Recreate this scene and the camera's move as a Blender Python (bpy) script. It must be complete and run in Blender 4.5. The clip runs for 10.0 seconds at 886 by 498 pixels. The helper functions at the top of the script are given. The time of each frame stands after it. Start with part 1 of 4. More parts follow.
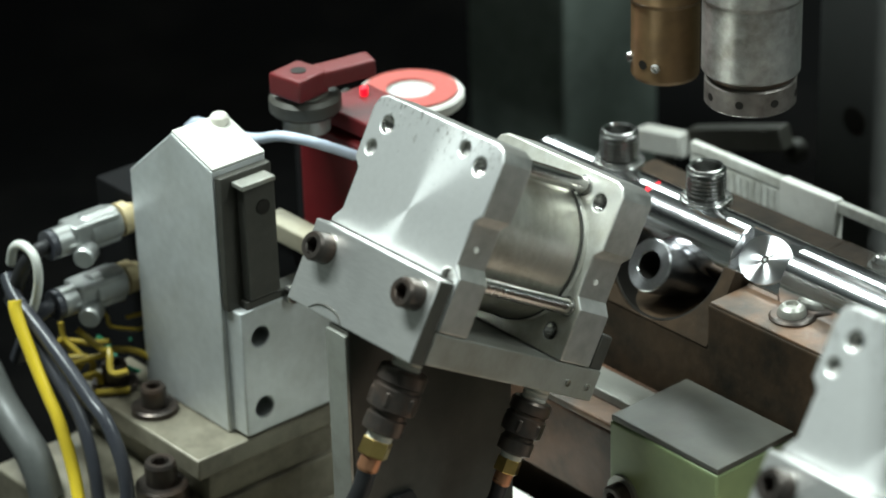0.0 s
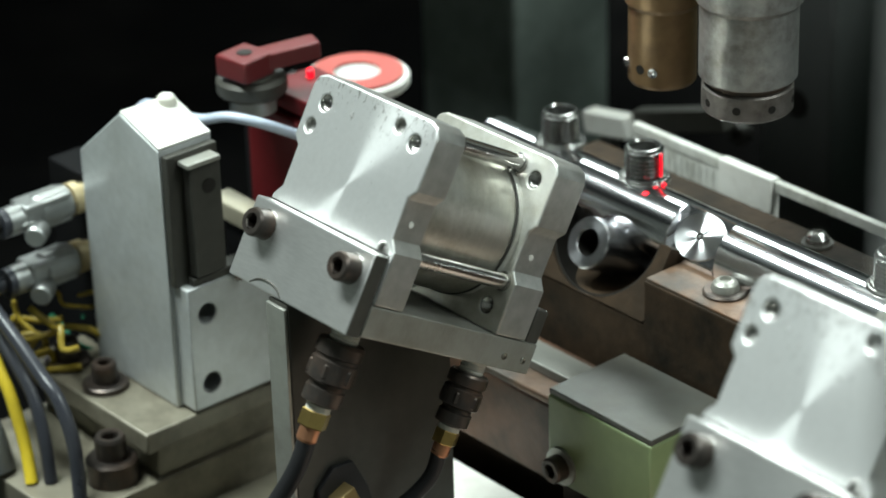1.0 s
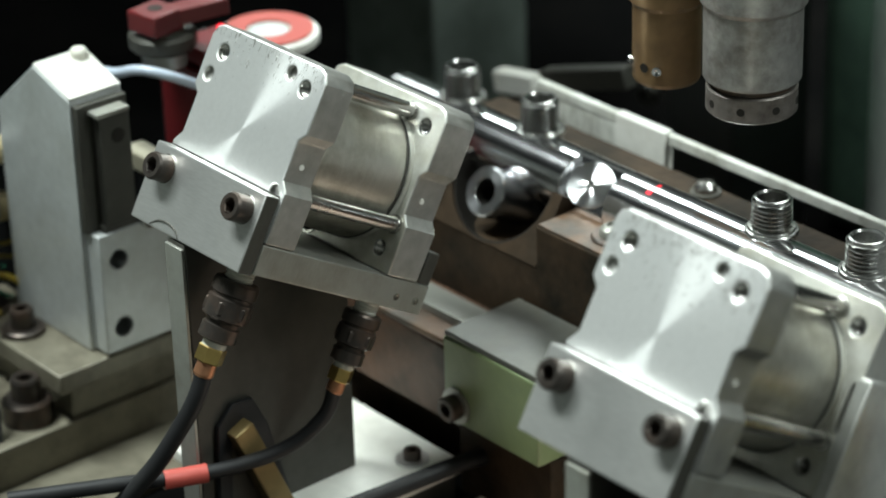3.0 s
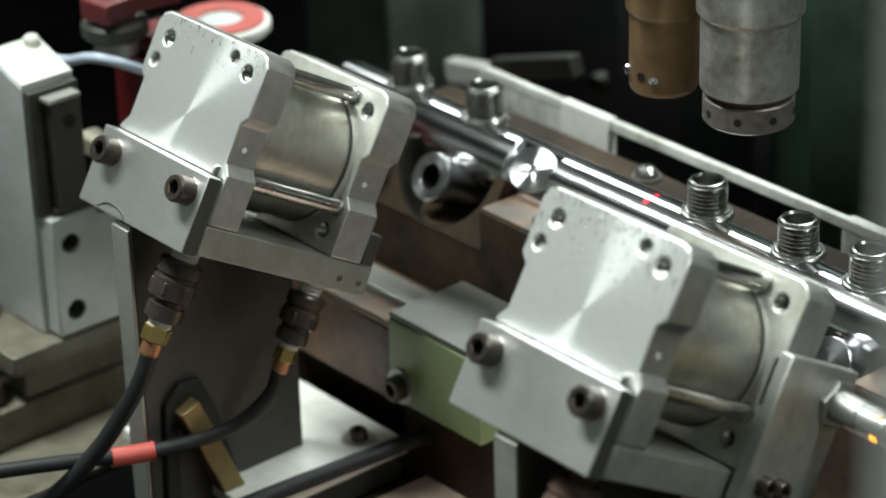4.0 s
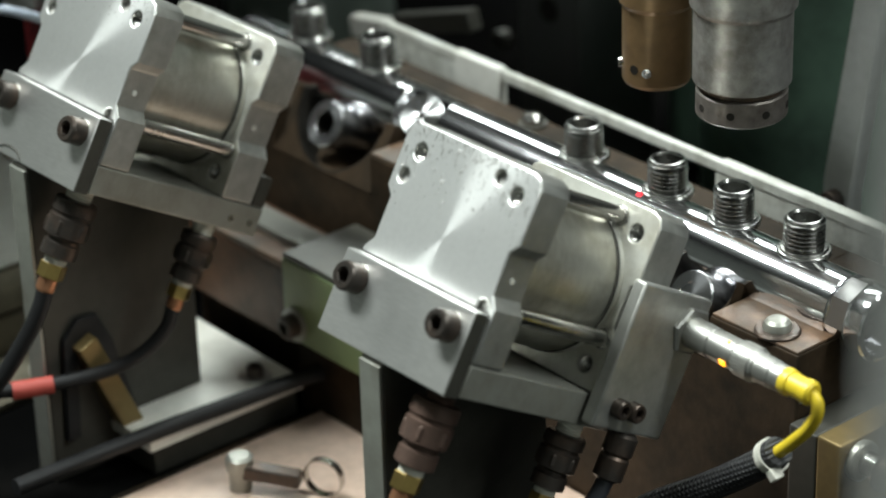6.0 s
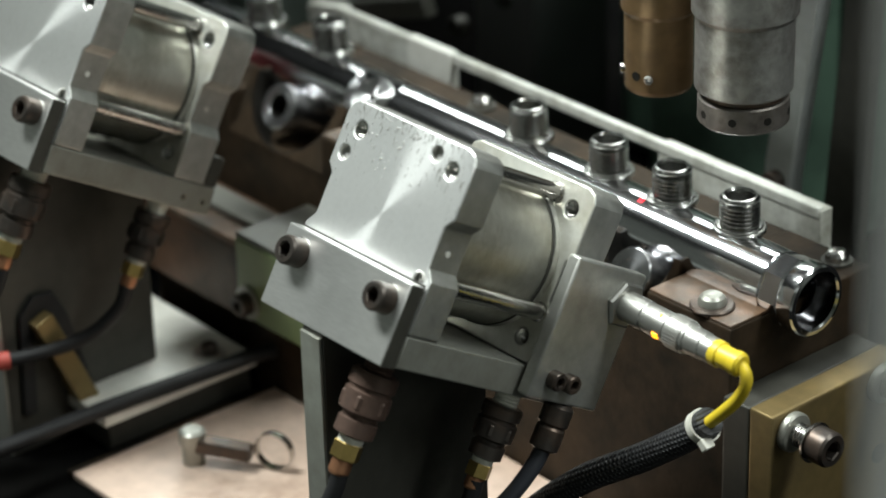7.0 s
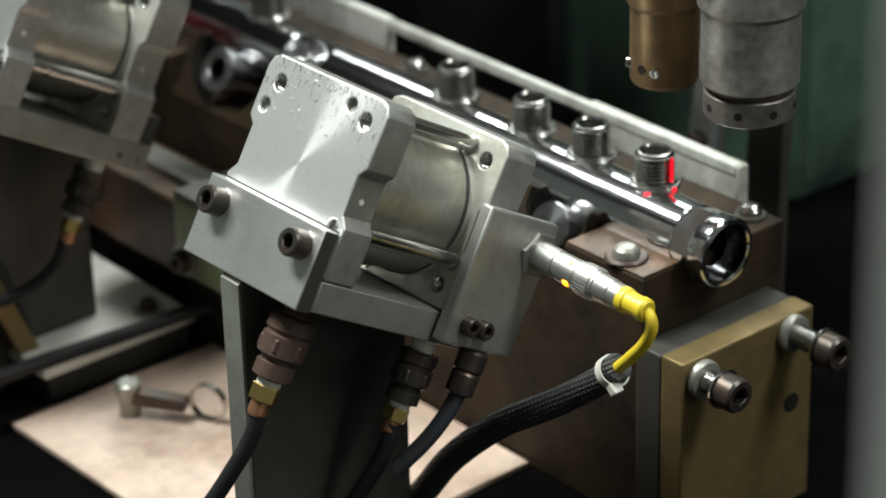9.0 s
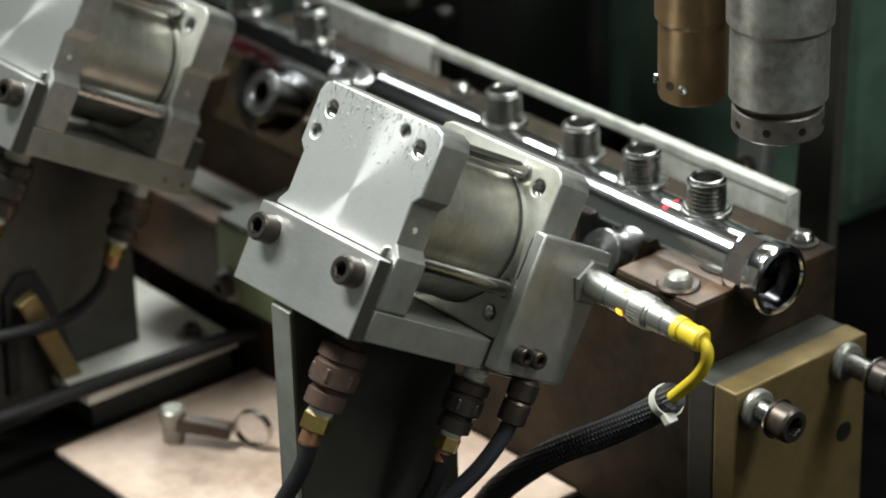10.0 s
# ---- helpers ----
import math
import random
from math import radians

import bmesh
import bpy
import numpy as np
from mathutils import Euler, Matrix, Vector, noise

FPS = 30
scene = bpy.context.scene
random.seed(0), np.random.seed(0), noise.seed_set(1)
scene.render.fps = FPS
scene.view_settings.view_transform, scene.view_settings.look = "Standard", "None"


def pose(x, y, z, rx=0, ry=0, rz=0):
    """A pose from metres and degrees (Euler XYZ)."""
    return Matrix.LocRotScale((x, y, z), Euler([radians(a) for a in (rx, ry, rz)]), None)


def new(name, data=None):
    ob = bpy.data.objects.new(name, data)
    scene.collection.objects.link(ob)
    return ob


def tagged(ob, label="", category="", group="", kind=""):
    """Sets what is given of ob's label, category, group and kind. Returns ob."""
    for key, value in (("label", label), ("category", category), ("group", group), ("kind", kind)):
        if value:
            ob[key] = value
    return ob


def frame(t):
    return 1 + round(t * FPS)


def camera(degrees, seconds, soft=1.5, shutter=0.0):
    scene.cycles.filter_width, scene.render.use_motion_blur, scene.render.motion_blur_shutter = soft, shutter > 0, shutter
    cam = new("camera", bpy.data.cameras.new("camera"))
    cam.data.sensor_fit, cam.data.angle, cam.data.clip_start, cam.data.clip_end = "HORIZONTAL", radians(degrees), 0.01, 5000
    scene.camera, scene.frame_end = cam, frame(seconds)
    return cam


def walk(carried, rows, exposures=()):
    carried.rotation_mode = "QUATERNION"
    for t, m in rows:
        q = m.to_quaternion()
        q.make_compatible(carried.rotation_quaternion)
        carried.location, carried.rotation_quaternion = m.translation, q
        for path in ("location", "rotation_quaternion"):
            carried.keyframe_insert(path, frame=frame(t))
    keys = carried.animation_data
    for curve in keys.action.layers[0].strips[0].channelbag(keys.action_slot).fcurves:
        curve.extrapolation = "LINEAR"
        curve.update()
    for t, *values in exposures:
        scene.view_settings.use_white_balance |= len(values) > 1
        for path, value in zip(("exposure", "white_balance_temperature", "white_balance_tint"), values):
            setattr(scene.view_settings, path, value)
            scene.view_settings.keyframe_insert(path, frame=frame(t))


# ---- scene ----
cam = camera(17.83, 10.0, soft=1.8)
cam.data.dof.use_dof = True
cam.data.dof.focus_distance = 0.98
cam.data.dof.aperture_fstop = 8.6
HIGH = 1.0  # height of the first clamp's face above the hall floor, metres
# seconds, then millimetres along the row, across it and up, then yaw, pitch and roll in degrees
ROWS = [
    (0.0, 646.2, -526.4, 402.3, 50.062, -26.558, -1.749),
    (0.5, 660.7, -525.1, 402.2, 50.038, -26.604, -1.727),
    (1.0, 677.4, -525.8, 403.5, 50.032, -26.527, -1.816),
    (1.5, 693.8, -525.6, 402.9, 50.137, -26.436, -1.811),
    (2.0, 707.4, -525.2, 401.9, 50.221, -26.506, -1.835),
    (2.5, 722.4, -525.0, 401.1, 50.166, -26.498, -1.763),
    (4.0, 768.3, -523.2, 400.9, 50.158, -26.284, -1.777),
    (4.5, 784.8, -524.0, 401.1, 50.046, -26.173, -1.779),
    (5.0, 799.8, -522.4, 400.2, 50.101, -26.268, -1.776),
    (5.5, 814.5, -521.1, 399.5, 50.112, -26.424, -1.811),
    (7.0, 862.8, -523.1, 403.1, 50.049, -26.423, -1.691),
    (7.5, 877.2, -523.5, 402.6, 50.091, -26.388, -1.750),
    (8.0, 892.6, -524.0, 402.1, 50.119, -26.320, -1.760),
    (8.5, 907.9, -522.7, 401.3, 50.103, -26.306, -1.670),
    (9.0, 909.5, -522.1, 399.5, 50.211, -26.383, -1.643),
    (9.1, 906.6, -522.8, 399.9, 50.171, -26.255, -1.661),
    (9.2, 903.7, -523.6, 400.3, 50.200, -26.118, -1.678),
    (9.3, 900.8, -524.3, 400.7, 50.449, -26.063, -1.696),
    (9.4, 897.8, -525.1, 401.1, 50.640, -26.103, -1.714),
    (9.5, 894.9, -525.8, 401.5, 50.681, -26.066, -1.732),
    (9.6, 894.4, -525.8, 401.3, 50.808, -25.982, -1.716),
    (9.7, 893.8, -525.8, 401.1, 50.737, -26.018, -1.700),
    (9.8, 893.3, -525.8, 401.0, 50.580, -26.092, -1.684),
    (10.0, 892.2, -525.8, 400.6, 50.469, -26.128, -1.652),
]


def eye_pose(x, y, z, yaw, pitch, roll):
    return pose(x / 1000, y / 1000, z / 1000 + HIGH, 0, 0, yaw) @ pose(0, 0, 0, 90 + pitch) @ pose(0, 0, 0, 0, 0, roll)


# the picture warms slowly along the walk
walk(cam, [(t, eye_pose(*r)) for t, *r in ROWS], [(0.0, 0.25, 6250, 5), (4.0, 0.25, 6380, 8), (7.0, 0.25, 6500, 10), (10.0, 0.28, 6600, 11.5)])

# ---- light ----
world = bpy.data.worlds.new("hall_world")
scene.world = world
world.use_nodes = True
world.node_tree.nodes["Background"].inputs[0].default_value = (0.75, 0.85, 1.0, 1)
world.node_tree.nodes["Background"].inputs[1].default_value = 0.02


def panel_lamp(name, m, sx, sy, watts, colour=(0.925, 1.0, 0.96)):
    d = bpy.data.lights.new(name, "AREA")
    d.shape, d.size, d.size_y, d.energy, d.color = "RECTANGLE", sx, sy, watts, colour
    ob = new(name, d)
    ob.matrix_world = m
    return ob


panel_lamp("ceiling_lamp_back", pose(-1.6, 1.95, 3.3), 2.7, 0.8, 78)
panel_lamp("ceiling_lamp_middle", pose(-0.95, -0.6, 3.3), 1.8, 0.45, 150)
# fill with no known source, added to lift bed plates and right-hand sides
panel_lamp("added_fill_east", pose(2.0, 0.9, 3.3), 2.0, 0.5, 60)
# side fill added for the right-facing faces; no window is known there
panel_lamp("east_side_fill", pose(3.97, 1.6, 1.9, 0, 90, 0), 1.05, 3.2, 11)

# ---- materials ----


def mat(name, colour, rough=0.4, metal=0.0, grain=0.06, grain_size=300, stain=None, stain_amount=0.3, stain_size=25, bump=0.0, bump_size=400,
        stretch=(1, 1, 1), aniso=0.0, radial="", coat=0.0, emit=0.0, rough_vary=0.1, scratch=0.0, spec=0.5, cover=0.45):
    m = bpy.data.materials.new(name)
    m.use_nodes = True
    nt = m.node_tree
    n, link = nt.nodes, nt.links.new
    b = n["Principled BSDF"]
    b.inputs["Metallic"].default_value = metal
    b.inputs["Specular IOR Level"].default_value = spec
    co = n.new("ShaderNodeTexCoord")
    mp = n.new("ShaderNodeMapping")
    mp.inputs["Scale"].default_value = stretch
    link(co.outputs["Object"], mp.inputs["Vector"])
    info = n.new("ShaderNodeObjectInfo")
    fine = n.new("ShaderNodeTexNoise")
    fine.inputs["Scale"].default_value, fine.inputs["Detail"].default_value = grain_size, 4
    link(mp.outputs[0], fine.inputs["Vector"])
    big = n.new("ShaderNodeTexNoise")
    big.noise_dimensions = "4D"
    big.inputs["Scale"].default_value, big.inputs["Detail"].default_value, big.inputs["Roughness"].default_value = stain_size, 6, 0.65
    link(co.outputs["Object"], big.inputs["Vector"])
    link(info.outputs["Random"], big.inputs["W"])
    ramp = n.new("ShaderNodeMapRange")
    ramp.inputs[1].default_value, ramp.inputs[2].default_value = cover, cover + 0.28
    link(big.outputs["Fac"], ramp.inputs[0])
    amount = n.new("ShaderNodeMath")
    amount.operation = "MULTIPLY"
    amount.inputs[1].default_value = stain_amount
    link(ramp.outputs[0], amount.inputs[0])
    mix = n.new("ShaderNodeMix")
    mix.data_type = "RGBA"
    mix.inputs["A"].default_value = (*colour, 1)
    mix.inputs["B"].default_value = (*(stain or [c * 0.55 for c in colour]), 1)
    link(amount.outputs[0], mix.inputs["Factor"])
    hsv = n.new("ShaderNodeHueSaturation")
    val = n.new("ShaderNodeMapRange")
    val.inputs[3].default_value, val.inputs[4].default_value = 1 - grain * 2, 1 + grain * 2
    link(fine.outputs["Fac"], val.inputs[0])
    link(val.outputs[0], hsv.inputs["Value"])
    link(mix.outputs["Result"], hsv.inputs["Color"])
    link(hsv.outputs[0], b.inputs["Base Color"])
    rr = n.new("ShaderNodeMapRange")
    rr.inputs[3].default_value, rr.inputs[4].default_value = max(0.03, rough - rough_vary), min(1, rough + rough_vary)
    link(big.outputs["Fac"], rr.inputs[0])
    link(rr.outputs[0], b.inputs["Roughness"])
    if bump or scratch:
        bp = n.new("ShaderNodeBump")
        bp.inputs["Strength"].default_value = max(bump, scratch)
        bp.inputs["Distance"].default_value = 0.0006
        bn = n.new("ShaderNodeTexNoise")
        bn.inputs["Scale"].default_value, bn.inputs["Detail"].default_value = bump_size, 5
        link(mp.outputs[0], bn.inputs["Vector"])
        link(bn.outputs["Fac"], bp.inputs["Height"])
        link(bp.outputs[0], b.inputs["Normal"])
    if aniso:
        b.inputs["Anisotropic"].default_value = aniso
        b.inputs["Anisotropic Rotation"].default_value = 0.25
        tg = n.new("ShaderNodeTangent")
        tg.direction_type = "RADIAL"
        tg.axis = radial or "Y"
        link(tg.outputs[0], b.inputs["Tangent"])
    b.inputs["Coat Weight"].default_value = coat
    if emit:
        b.inputs["Emission Color"].default_value = (*colour, 1)
        b.inputs["Emission Strength"].default_value = emit
    return m


def starred(m, rays=5):
    """A turned flat whose relief runs out from its centre in rays."""
    n, link = m.node_tree.nodes, m.node_tree.links.new
    co = n.new("ShaderNodeTexCoord")
    gr = n.new("ShaderNodeTexGradient")
    gr.gradient_type = "RADIAL"
    link(co.outputs["Object"], gr.inputs["Vector"])
    mul = n.new("ShaderNodeMath")
    mul.operation = "MULTIPLY"
    mul.inputs[1].default_value = 2 * math.pi * rays
    link(gr.outputs["Fac"], mul.inputs[0])
    sine = n.new("ShaderNodeMath")
    sine.operation = "SINE"
    link(mul.outputs[0], sine.inputs[0])
    bp = n.new("ShaderNodeBump")
    bp.inputs["Strength"].default_value, bp.inputs["Distance"].default_value = 0.6, 0.0003
    link(sine.outputs[0], bp.inputs["Height"])
    link(bp.outputs[0], n["Principled BSDF"].inputs["Normal"])
    return m


def chipped(m, low, high, seed):
    """Small dark nicks and bright dents, denser towards the top edge (object heights in metres)."""
    nt = m.node_tree
    n, link = nt.nodes, nt.links.new
    b = n["Principled BSDF"]
    old = b.inputs["Base Color"].links[0].from_socket
    co = n.new("ShaderNodeTexCoord")
    mp = n.new("ShaderNodeMapping")
    mp.inputs["Scale"].default_value = (1, 1, 0.3)
    mp.inputs["Rotation"].default_value = (0, radians(38), 0)
    mp.inputs["Location"].default_value = (seed, 0, 0)
    link(co.outputs["Object"], mp.inputs["Vector"])
    nick = n.new("ShaderNodeTexNoise")
    nick.inputs["Scale"].default_value, nick.inputs["Detail"].default_value, nick.inputs["Distortion"].default_value = 840, 2.0, 1.6
    link(mp.outputs[0], nick.inputs["Vector"])
    sep = n.new("ShaderNodeSeparateXYZ")
    link(co.outputs["Object"], sep.inputs[0])
    dens = n.new("ShaderNodeMapRange")
    dens.inputs[1].default_value, dens.inputs[2].default_value = low, high
    dens.inputs[3].default_value, dens.inputs[4].default_value = 0.0, 0.17
    link(sep.outputs["Z"], dens.inputs[0])
    add = n.new("ShaderNodeMath")
    link(nick.outputs["Fac"], add.inputs[0])
    link(dens.outputs[0], add.inputs[1])
    cut = n.new("ShaderNodeMapRange")
    cut.inputs[1].default_value, cut.inputs[2].default_value = 0.74, 0.79
    link(add.outputs[0], cut.inputs[0])
    mix = n.new("ShaderNodeMix")
    mix.data_type = "RGBA"
    link(cut.outputs[0], mix.inputs["Factor"])
    link(old, mix.inputs["A"])
    mix.inputs["B"].default_value = (0.42, 0.41, 0.39, 1)
    link(mix.outputs["Result"], b.inputs["Base Color"])
    bp = n.new("ShaderNodeBump")
    bp.inputs["Strength"].default_value, bp.inputs["Distance"].default_value = 0.6, 0.0003
    link(cut.outputs[0], bp.inputs["Height"])
    link(bp.outputs[0], b.inputs["Normal"])
    return m


def bow_tie(m, share):
    """Lays the fine circular turning marks over a plain blasted metal: a share of sharply stretched shine."""
    n, link = m.node_tree.nodes, m.node_tree.links.new
    b = n["Principled BSDF"]
    fine = n.new("ShaderNodeBsdfPrincipled")
    fine.inputs["Metallic"].default_value = 1.0
    fine.inputs["Roughness"].default_value = 0.36
    fine.inputs["Anisotropic"].default_value = 0.95
    fine.inputs["Anisotropic Rotation"].default_value = 0.25
    tg = n.new("ShaderNodeTangent")
    tg.direction_type, tg.axis = "RADIAL", "Y"
    link(tg.outputs[0], fine.inputs["Tangent"])
    link(b.inputs["Base Color"].links[0].from_socket, fine.inputs["Base Color"])
    link(b.inputs["Normal"].links[0].from_socket, fine.inputs["Normal"])
    mix = n.new("ShaderNodeMixShader")
    mix.inputs[0].default_value = share
    link(b.outputs[0], mix.inputs[1])
    link(fine.outputs[0], mix.inputs[2])
    link(mix.outputs[0], n["Material Output"].inputs["Surface"])
    return m


def braided(m):
    """Crossing ribs of a woven sleeve."""
    n, link = m.node_tree.nodes, m.node_tree.links.new
    co = n.new("ShaderNodeTexCoord")
    heights = []
    for turn in (35, -55):
        mp = n.new("ShaderNodeMapping")
        mp.inputs["Rotation"].default_value = (0, radians(turn), 0)
        link(co.outputs["Object"], mp.inputs["Vector"])
        wave = n.new("ShaderNodeTexWave")
        wave.inputs["Scale"].default_value, wave.inputs["Distortion"].default_value = 190, 0.4
        link(mp.outputs[0], wave.inputs["Vector"])
        heights.append(wave.outputs["Fac"])
    most = n.new("ShaderNodeMath")
    most.operation = "MULTIPLY"
    link(heights[0], most.inputs[0])
    link(heights[1], most.inputs[1])
    bp = n.new("ShaderNodeBump")
    bp.inputs["Strength"].default_value, bp.inputs["Distance"].default_value = 1.0, 0.0008
    link(most.outputs[0], bp.inputs["Height"])
    link(bp.outputs[0], n["Principled BSDF"].inputs["Normal"])
    return m


FACE = dict(rough=0.5, metal=1.0, grain=0.03, grain_size=500, stain=(0.72, 0.71, 0.69), stain_amount=0.4, stain_size=40, rough_vary=0.04)
TURNED = bow_tie(chipped(mat("turned_aluminium", (0.86, 0.86, 0.85), **FACE), 0.012, 0.034, 0.0), 0.24)
TURNED_WORN = bow_tie(chipped(mat("scratched_turned_aluminium", (0.84, 0.84, 0.83), **FACE), -0.004, 0.028, 0.37), 0.24)
ALU = mat("milled_aluminium", (0.64, 0.635, 0.62), 0.42, 0.95, 0.07, 260, (0.5, 0.49, 0.46), 0.5, 30, 0.08, 700, (1, 1, 6))
ALU_OLD = mat("oily_aluminium", (0.64, 0.635, 0.59), 0.4, 0.6, 0.08, 200, (0.30, 0.275, 0.19), 0.8, 45, 0.12, 500)
GREY_ALU = mat("dull_aluminium", (0.56, 0.58, 0.575), 0.45, 0.4, 0.06, 250, (0.36, 0.365, 0.34), 0.7, 24, 0.08, 500)
STEEL = mat("ground_steel", (0.36, 0.36, 0.325), 0.38, 0.6, 0.06, 220, (0.2, 0.185, 0.145), 0.7, 40, 0.06, 600, (1, 8, 1))
DARK_STEEL = mat("dark_steel", (0.058, 0.056, 0.047), 0.5, 0.3, 0.12, 180, (0.032, 0.03, 0.025), 0.8, 20, 0.12, 400)
CHROME = mat("polished_steel", (0.78, 0.78, 0.80), 0.13, 1.0, 0.02, 300, (0.6, 0.6, 0.62), 0.3, 30, rough_vary=0.04)
PORT = mat("machined_port_steel", (0.42, 0.42, 0.41), 0.24, 1.0, 0.05, 300, (0.34, 0.32, 0.27), 0.5, 60)
BARREL = mat("satin_stainless_barrel", (0.60, 0.59, 0.53), 0.42, 0.95, 0.06, 160, (0.27, 0.24, 0.17), 0.9, 50, 0.03, 300, (1, 4, 1), rough_vary=0.12)
ROD = mat("rod_steel", (0.5, 0.49, 0.47), 0.25, 1.0, 0.05, 300, (0.3, 0.27, 0.22), 0.4, 60)
BLACK_OXIDE = mat("oiled_screw_steel", (0.075, 0.064, 0.057), 0.38, 0.75, 0.1, 400, (0.16, 0.10, 0.07), 0.7, 80, 0.1, 900)
BRASS = mat("brass", (0.62, 0.45, 0.16), 0.3, 1.0, 0.08, 300, (0.35, 0.22, 0.10), 0.5, 60)
OLD_BRASS = mat("tarnished_brass", (0.23, 0.165, 0.07), 0.45, 0.6, 0.1, 200, (0.10, 0.075, 0.045), 0.9, 22, 0.1, 300)
TAN = mat("tan_oily_plate", (0.225, 0.205, 0.155), 0.4, 0.2, 0.1, 150, (0.06, 0.045, 0.028), 1.0, 34, 0.1, 300)
NICKEL = mat("dull_nickel_fitting", (0.40, 0.41, 0.40), 0.4, 0.8, 0.06, 250, (0.2, 0.19, 0.17), 0.5, 40)
CREAM = mat("cream_sealed_thread", (0.58, 0.48, 0.28), 0.45, 0.4, 0.08, 250, (0.35, 0.24, 0.12), 0.6, 60)
YELLOW_WIRE = mat("yellow_wire_jacket", (0.28, 0.20, 0.015), 0.45)
PLATED = mat("plated_sensor_steel", (0.46, 0.455, 0.43), 0.4, 0.9, 0.05, 300, (0.4, 0.39, 0.36), 0.4, 50)
WIRE_GREEN = mat("green_wire_jacket", (0.02, 0.16, 0.09), 0.4)
COPPER = mat("copper_ferrule", (0.55, 0.27, 0.15), 0.38, 0.9, 0.08, 300, (0.3, 0.15, 0.08), 0.5, 60)
RUST = mat("brown_oiled_iron", (0.038, 0.0248, 0.0148), 0.6, 0.0, 0.16, 160, (0.011, 0.0095, 0.007), 1.0, 42, 0.4, 300, cover=0.40, spec=0.12)
RUST_EDGE = mat("orange_rust", (0.14, 0.08, 0.046), 0.45, 0.2, 0.14, 200, (0.06, 0.05, 0.04), 1.0, 60, 0.25, 400, cover=0.38)
GREEN = mat("green_machine_paint", (0.20, 0.25, 0.12), 0.42, 0.0, 0.05, 200, (0.12, 0.15, 0.08), 0.6, 28, 0.08, 300)
GREEN_FAR = mat("dark_green_paint", (0.075, 0.125, 0.092), 0.4, 0.0, 0.08, 60, (0.012, 0.02, 0.016), 1.0, 17, 0.05, 200)
BLACK_RUBBER = mat("black_rubber", (0.014, 0.014, 0.015), 0.5, 0.0, 0.1, 300, (0.03, 0.03, 0.03), 0.4, 60, 0.1, 900, spec=0.3)
RUSTY = mat("brown_rusty_steel", (0.10, 0.062, 0.048), 0.5, 0.4, 0.16, 300, (0.045, 0.03, 0.025), 0.8, 70, 0.2, 600)
GREY_CABLE = mat("grey_cable_jacket", (0.035, 0.037, 0.045), 0.3, 0.0, 0.05, 300, (0.06, 0.06, 0.065), 0.4, 50)
YELLOW = mat("yellow_cable_jacket", (0.70, 0.52, 0.03), 0.4, 0.0, 0.04, 300, (0.55, 0.40, 0.05), 0.4, 70)
RED = mat("red_paint", (0.115, 0.009, 0.011), 0.42, 0.0, 0.06, 200, (0.15, 0.018, 0.018), 0.6, 25)
RED_LIGHT = mat("coral_red_plastic", (0.40, 0.07, 0.055), 0.4, 0.0, 0.04, 200, (0.5, 0.10, 0.08), 0.4, 30)
WHITE = mat("white_worn_paint", (0.72, 0.71, 0.66), 0.5, 0.0, 0.05, 200, (0.45, 0.42, 0.34), 0.6, 28, 0.05, 300)
BED_PALE = mat("pale_oily_bed_plate", (0.85, 0.84, 0.78), 0.4, 0.0, 0.06, 150, (0.34, 0.29, 0.21), 0.4, 16, 0.08, 300)
BED_PINK = mat("pinkish_bed_plate", (0.66, 0.50, 0.41), 0.42, 0.0, 0.1, 150, (0.24, 0.14, 0.09), 0.9, 20, 0.08, 300)
# below real paint: the unlit interior's shade is put into these two blacks
BED = mat("shade_dark_machine_bed", (0.003, 0.003, 0.003), 0.9, 0.0, 0.1, 120, (0.007, 0.0065, 0.006), 0.8, 12, 0.15, 260, spec=0.0)
BLACK = mat("shade_dark_paint", (0.004, 0.004, 0.0045), 0.8, 0.0, 0.1, 80, (0.007, 0.007, 0.007), 0.5, 6, spec=0.15)
HALL = mat("hall_concrete", (0.19, 0.2, 0.185), 0.8, 0.0, 0.08, 20, (0.14, 0.14, 0.13), 0.6, 2)
NYLON = mat("translucent_white_nylon", (0.72, 0.70, 0.62), 0.4, 0.0, 0.04, 200)
SPINDLE = mat("worn_spindle_steel", (0.40, 0.39, 0.37), 0.42, 0.75, 0.18, 260, (0.13, 0.11, 0.095), 0.9, 70, 0.35, 260)
LED = mat("amber_led", (1.0, 0.38, 0.01), 0.3, emit=2.5)
LASER = mat("red_laser_light", (1.0, 0.004, 0.02), 0.4, emit=1.1)
PALE_BAR = mat("pale_worn_bar_paint", (0.64, 0.64, 0.59), 0.5, 0.0, 0.14, 140, (0.24, 0.23, 0.18), 1.0, 50, 0.1, 300)
SLEEVE_BROWN = mat("brown_tempered_steel", (0.20, 0.125, 0.06), 0.38, 0.5, 0.12, 200, (0.08, 0.05, 0.03), 0.7, 50, 0.15, 300)
STAR = mat("turned_boss", (0.72, 0.72, 0.73), 0.32, 1.0, 0.02, 300, aniso=0.95, radial="Z", rough_vary=0.02)
BUSH = mat("turned_bush_steel", (0.50, 0.50, 0.52), 0.26, 1.0, 0.04, 300, (0.3, 0.29, 0.28), 0.4, 60, aniso=0.75, radial="Y", rough_vary=0.04)
GREY_STRIP = mat("grey_oily_strip", (0.10, 0.10, 0.088), 0.4, 0.3, 0.1, 150, (0.10, 0.09, 0.07), 0.9, 34, 0.1, 300)
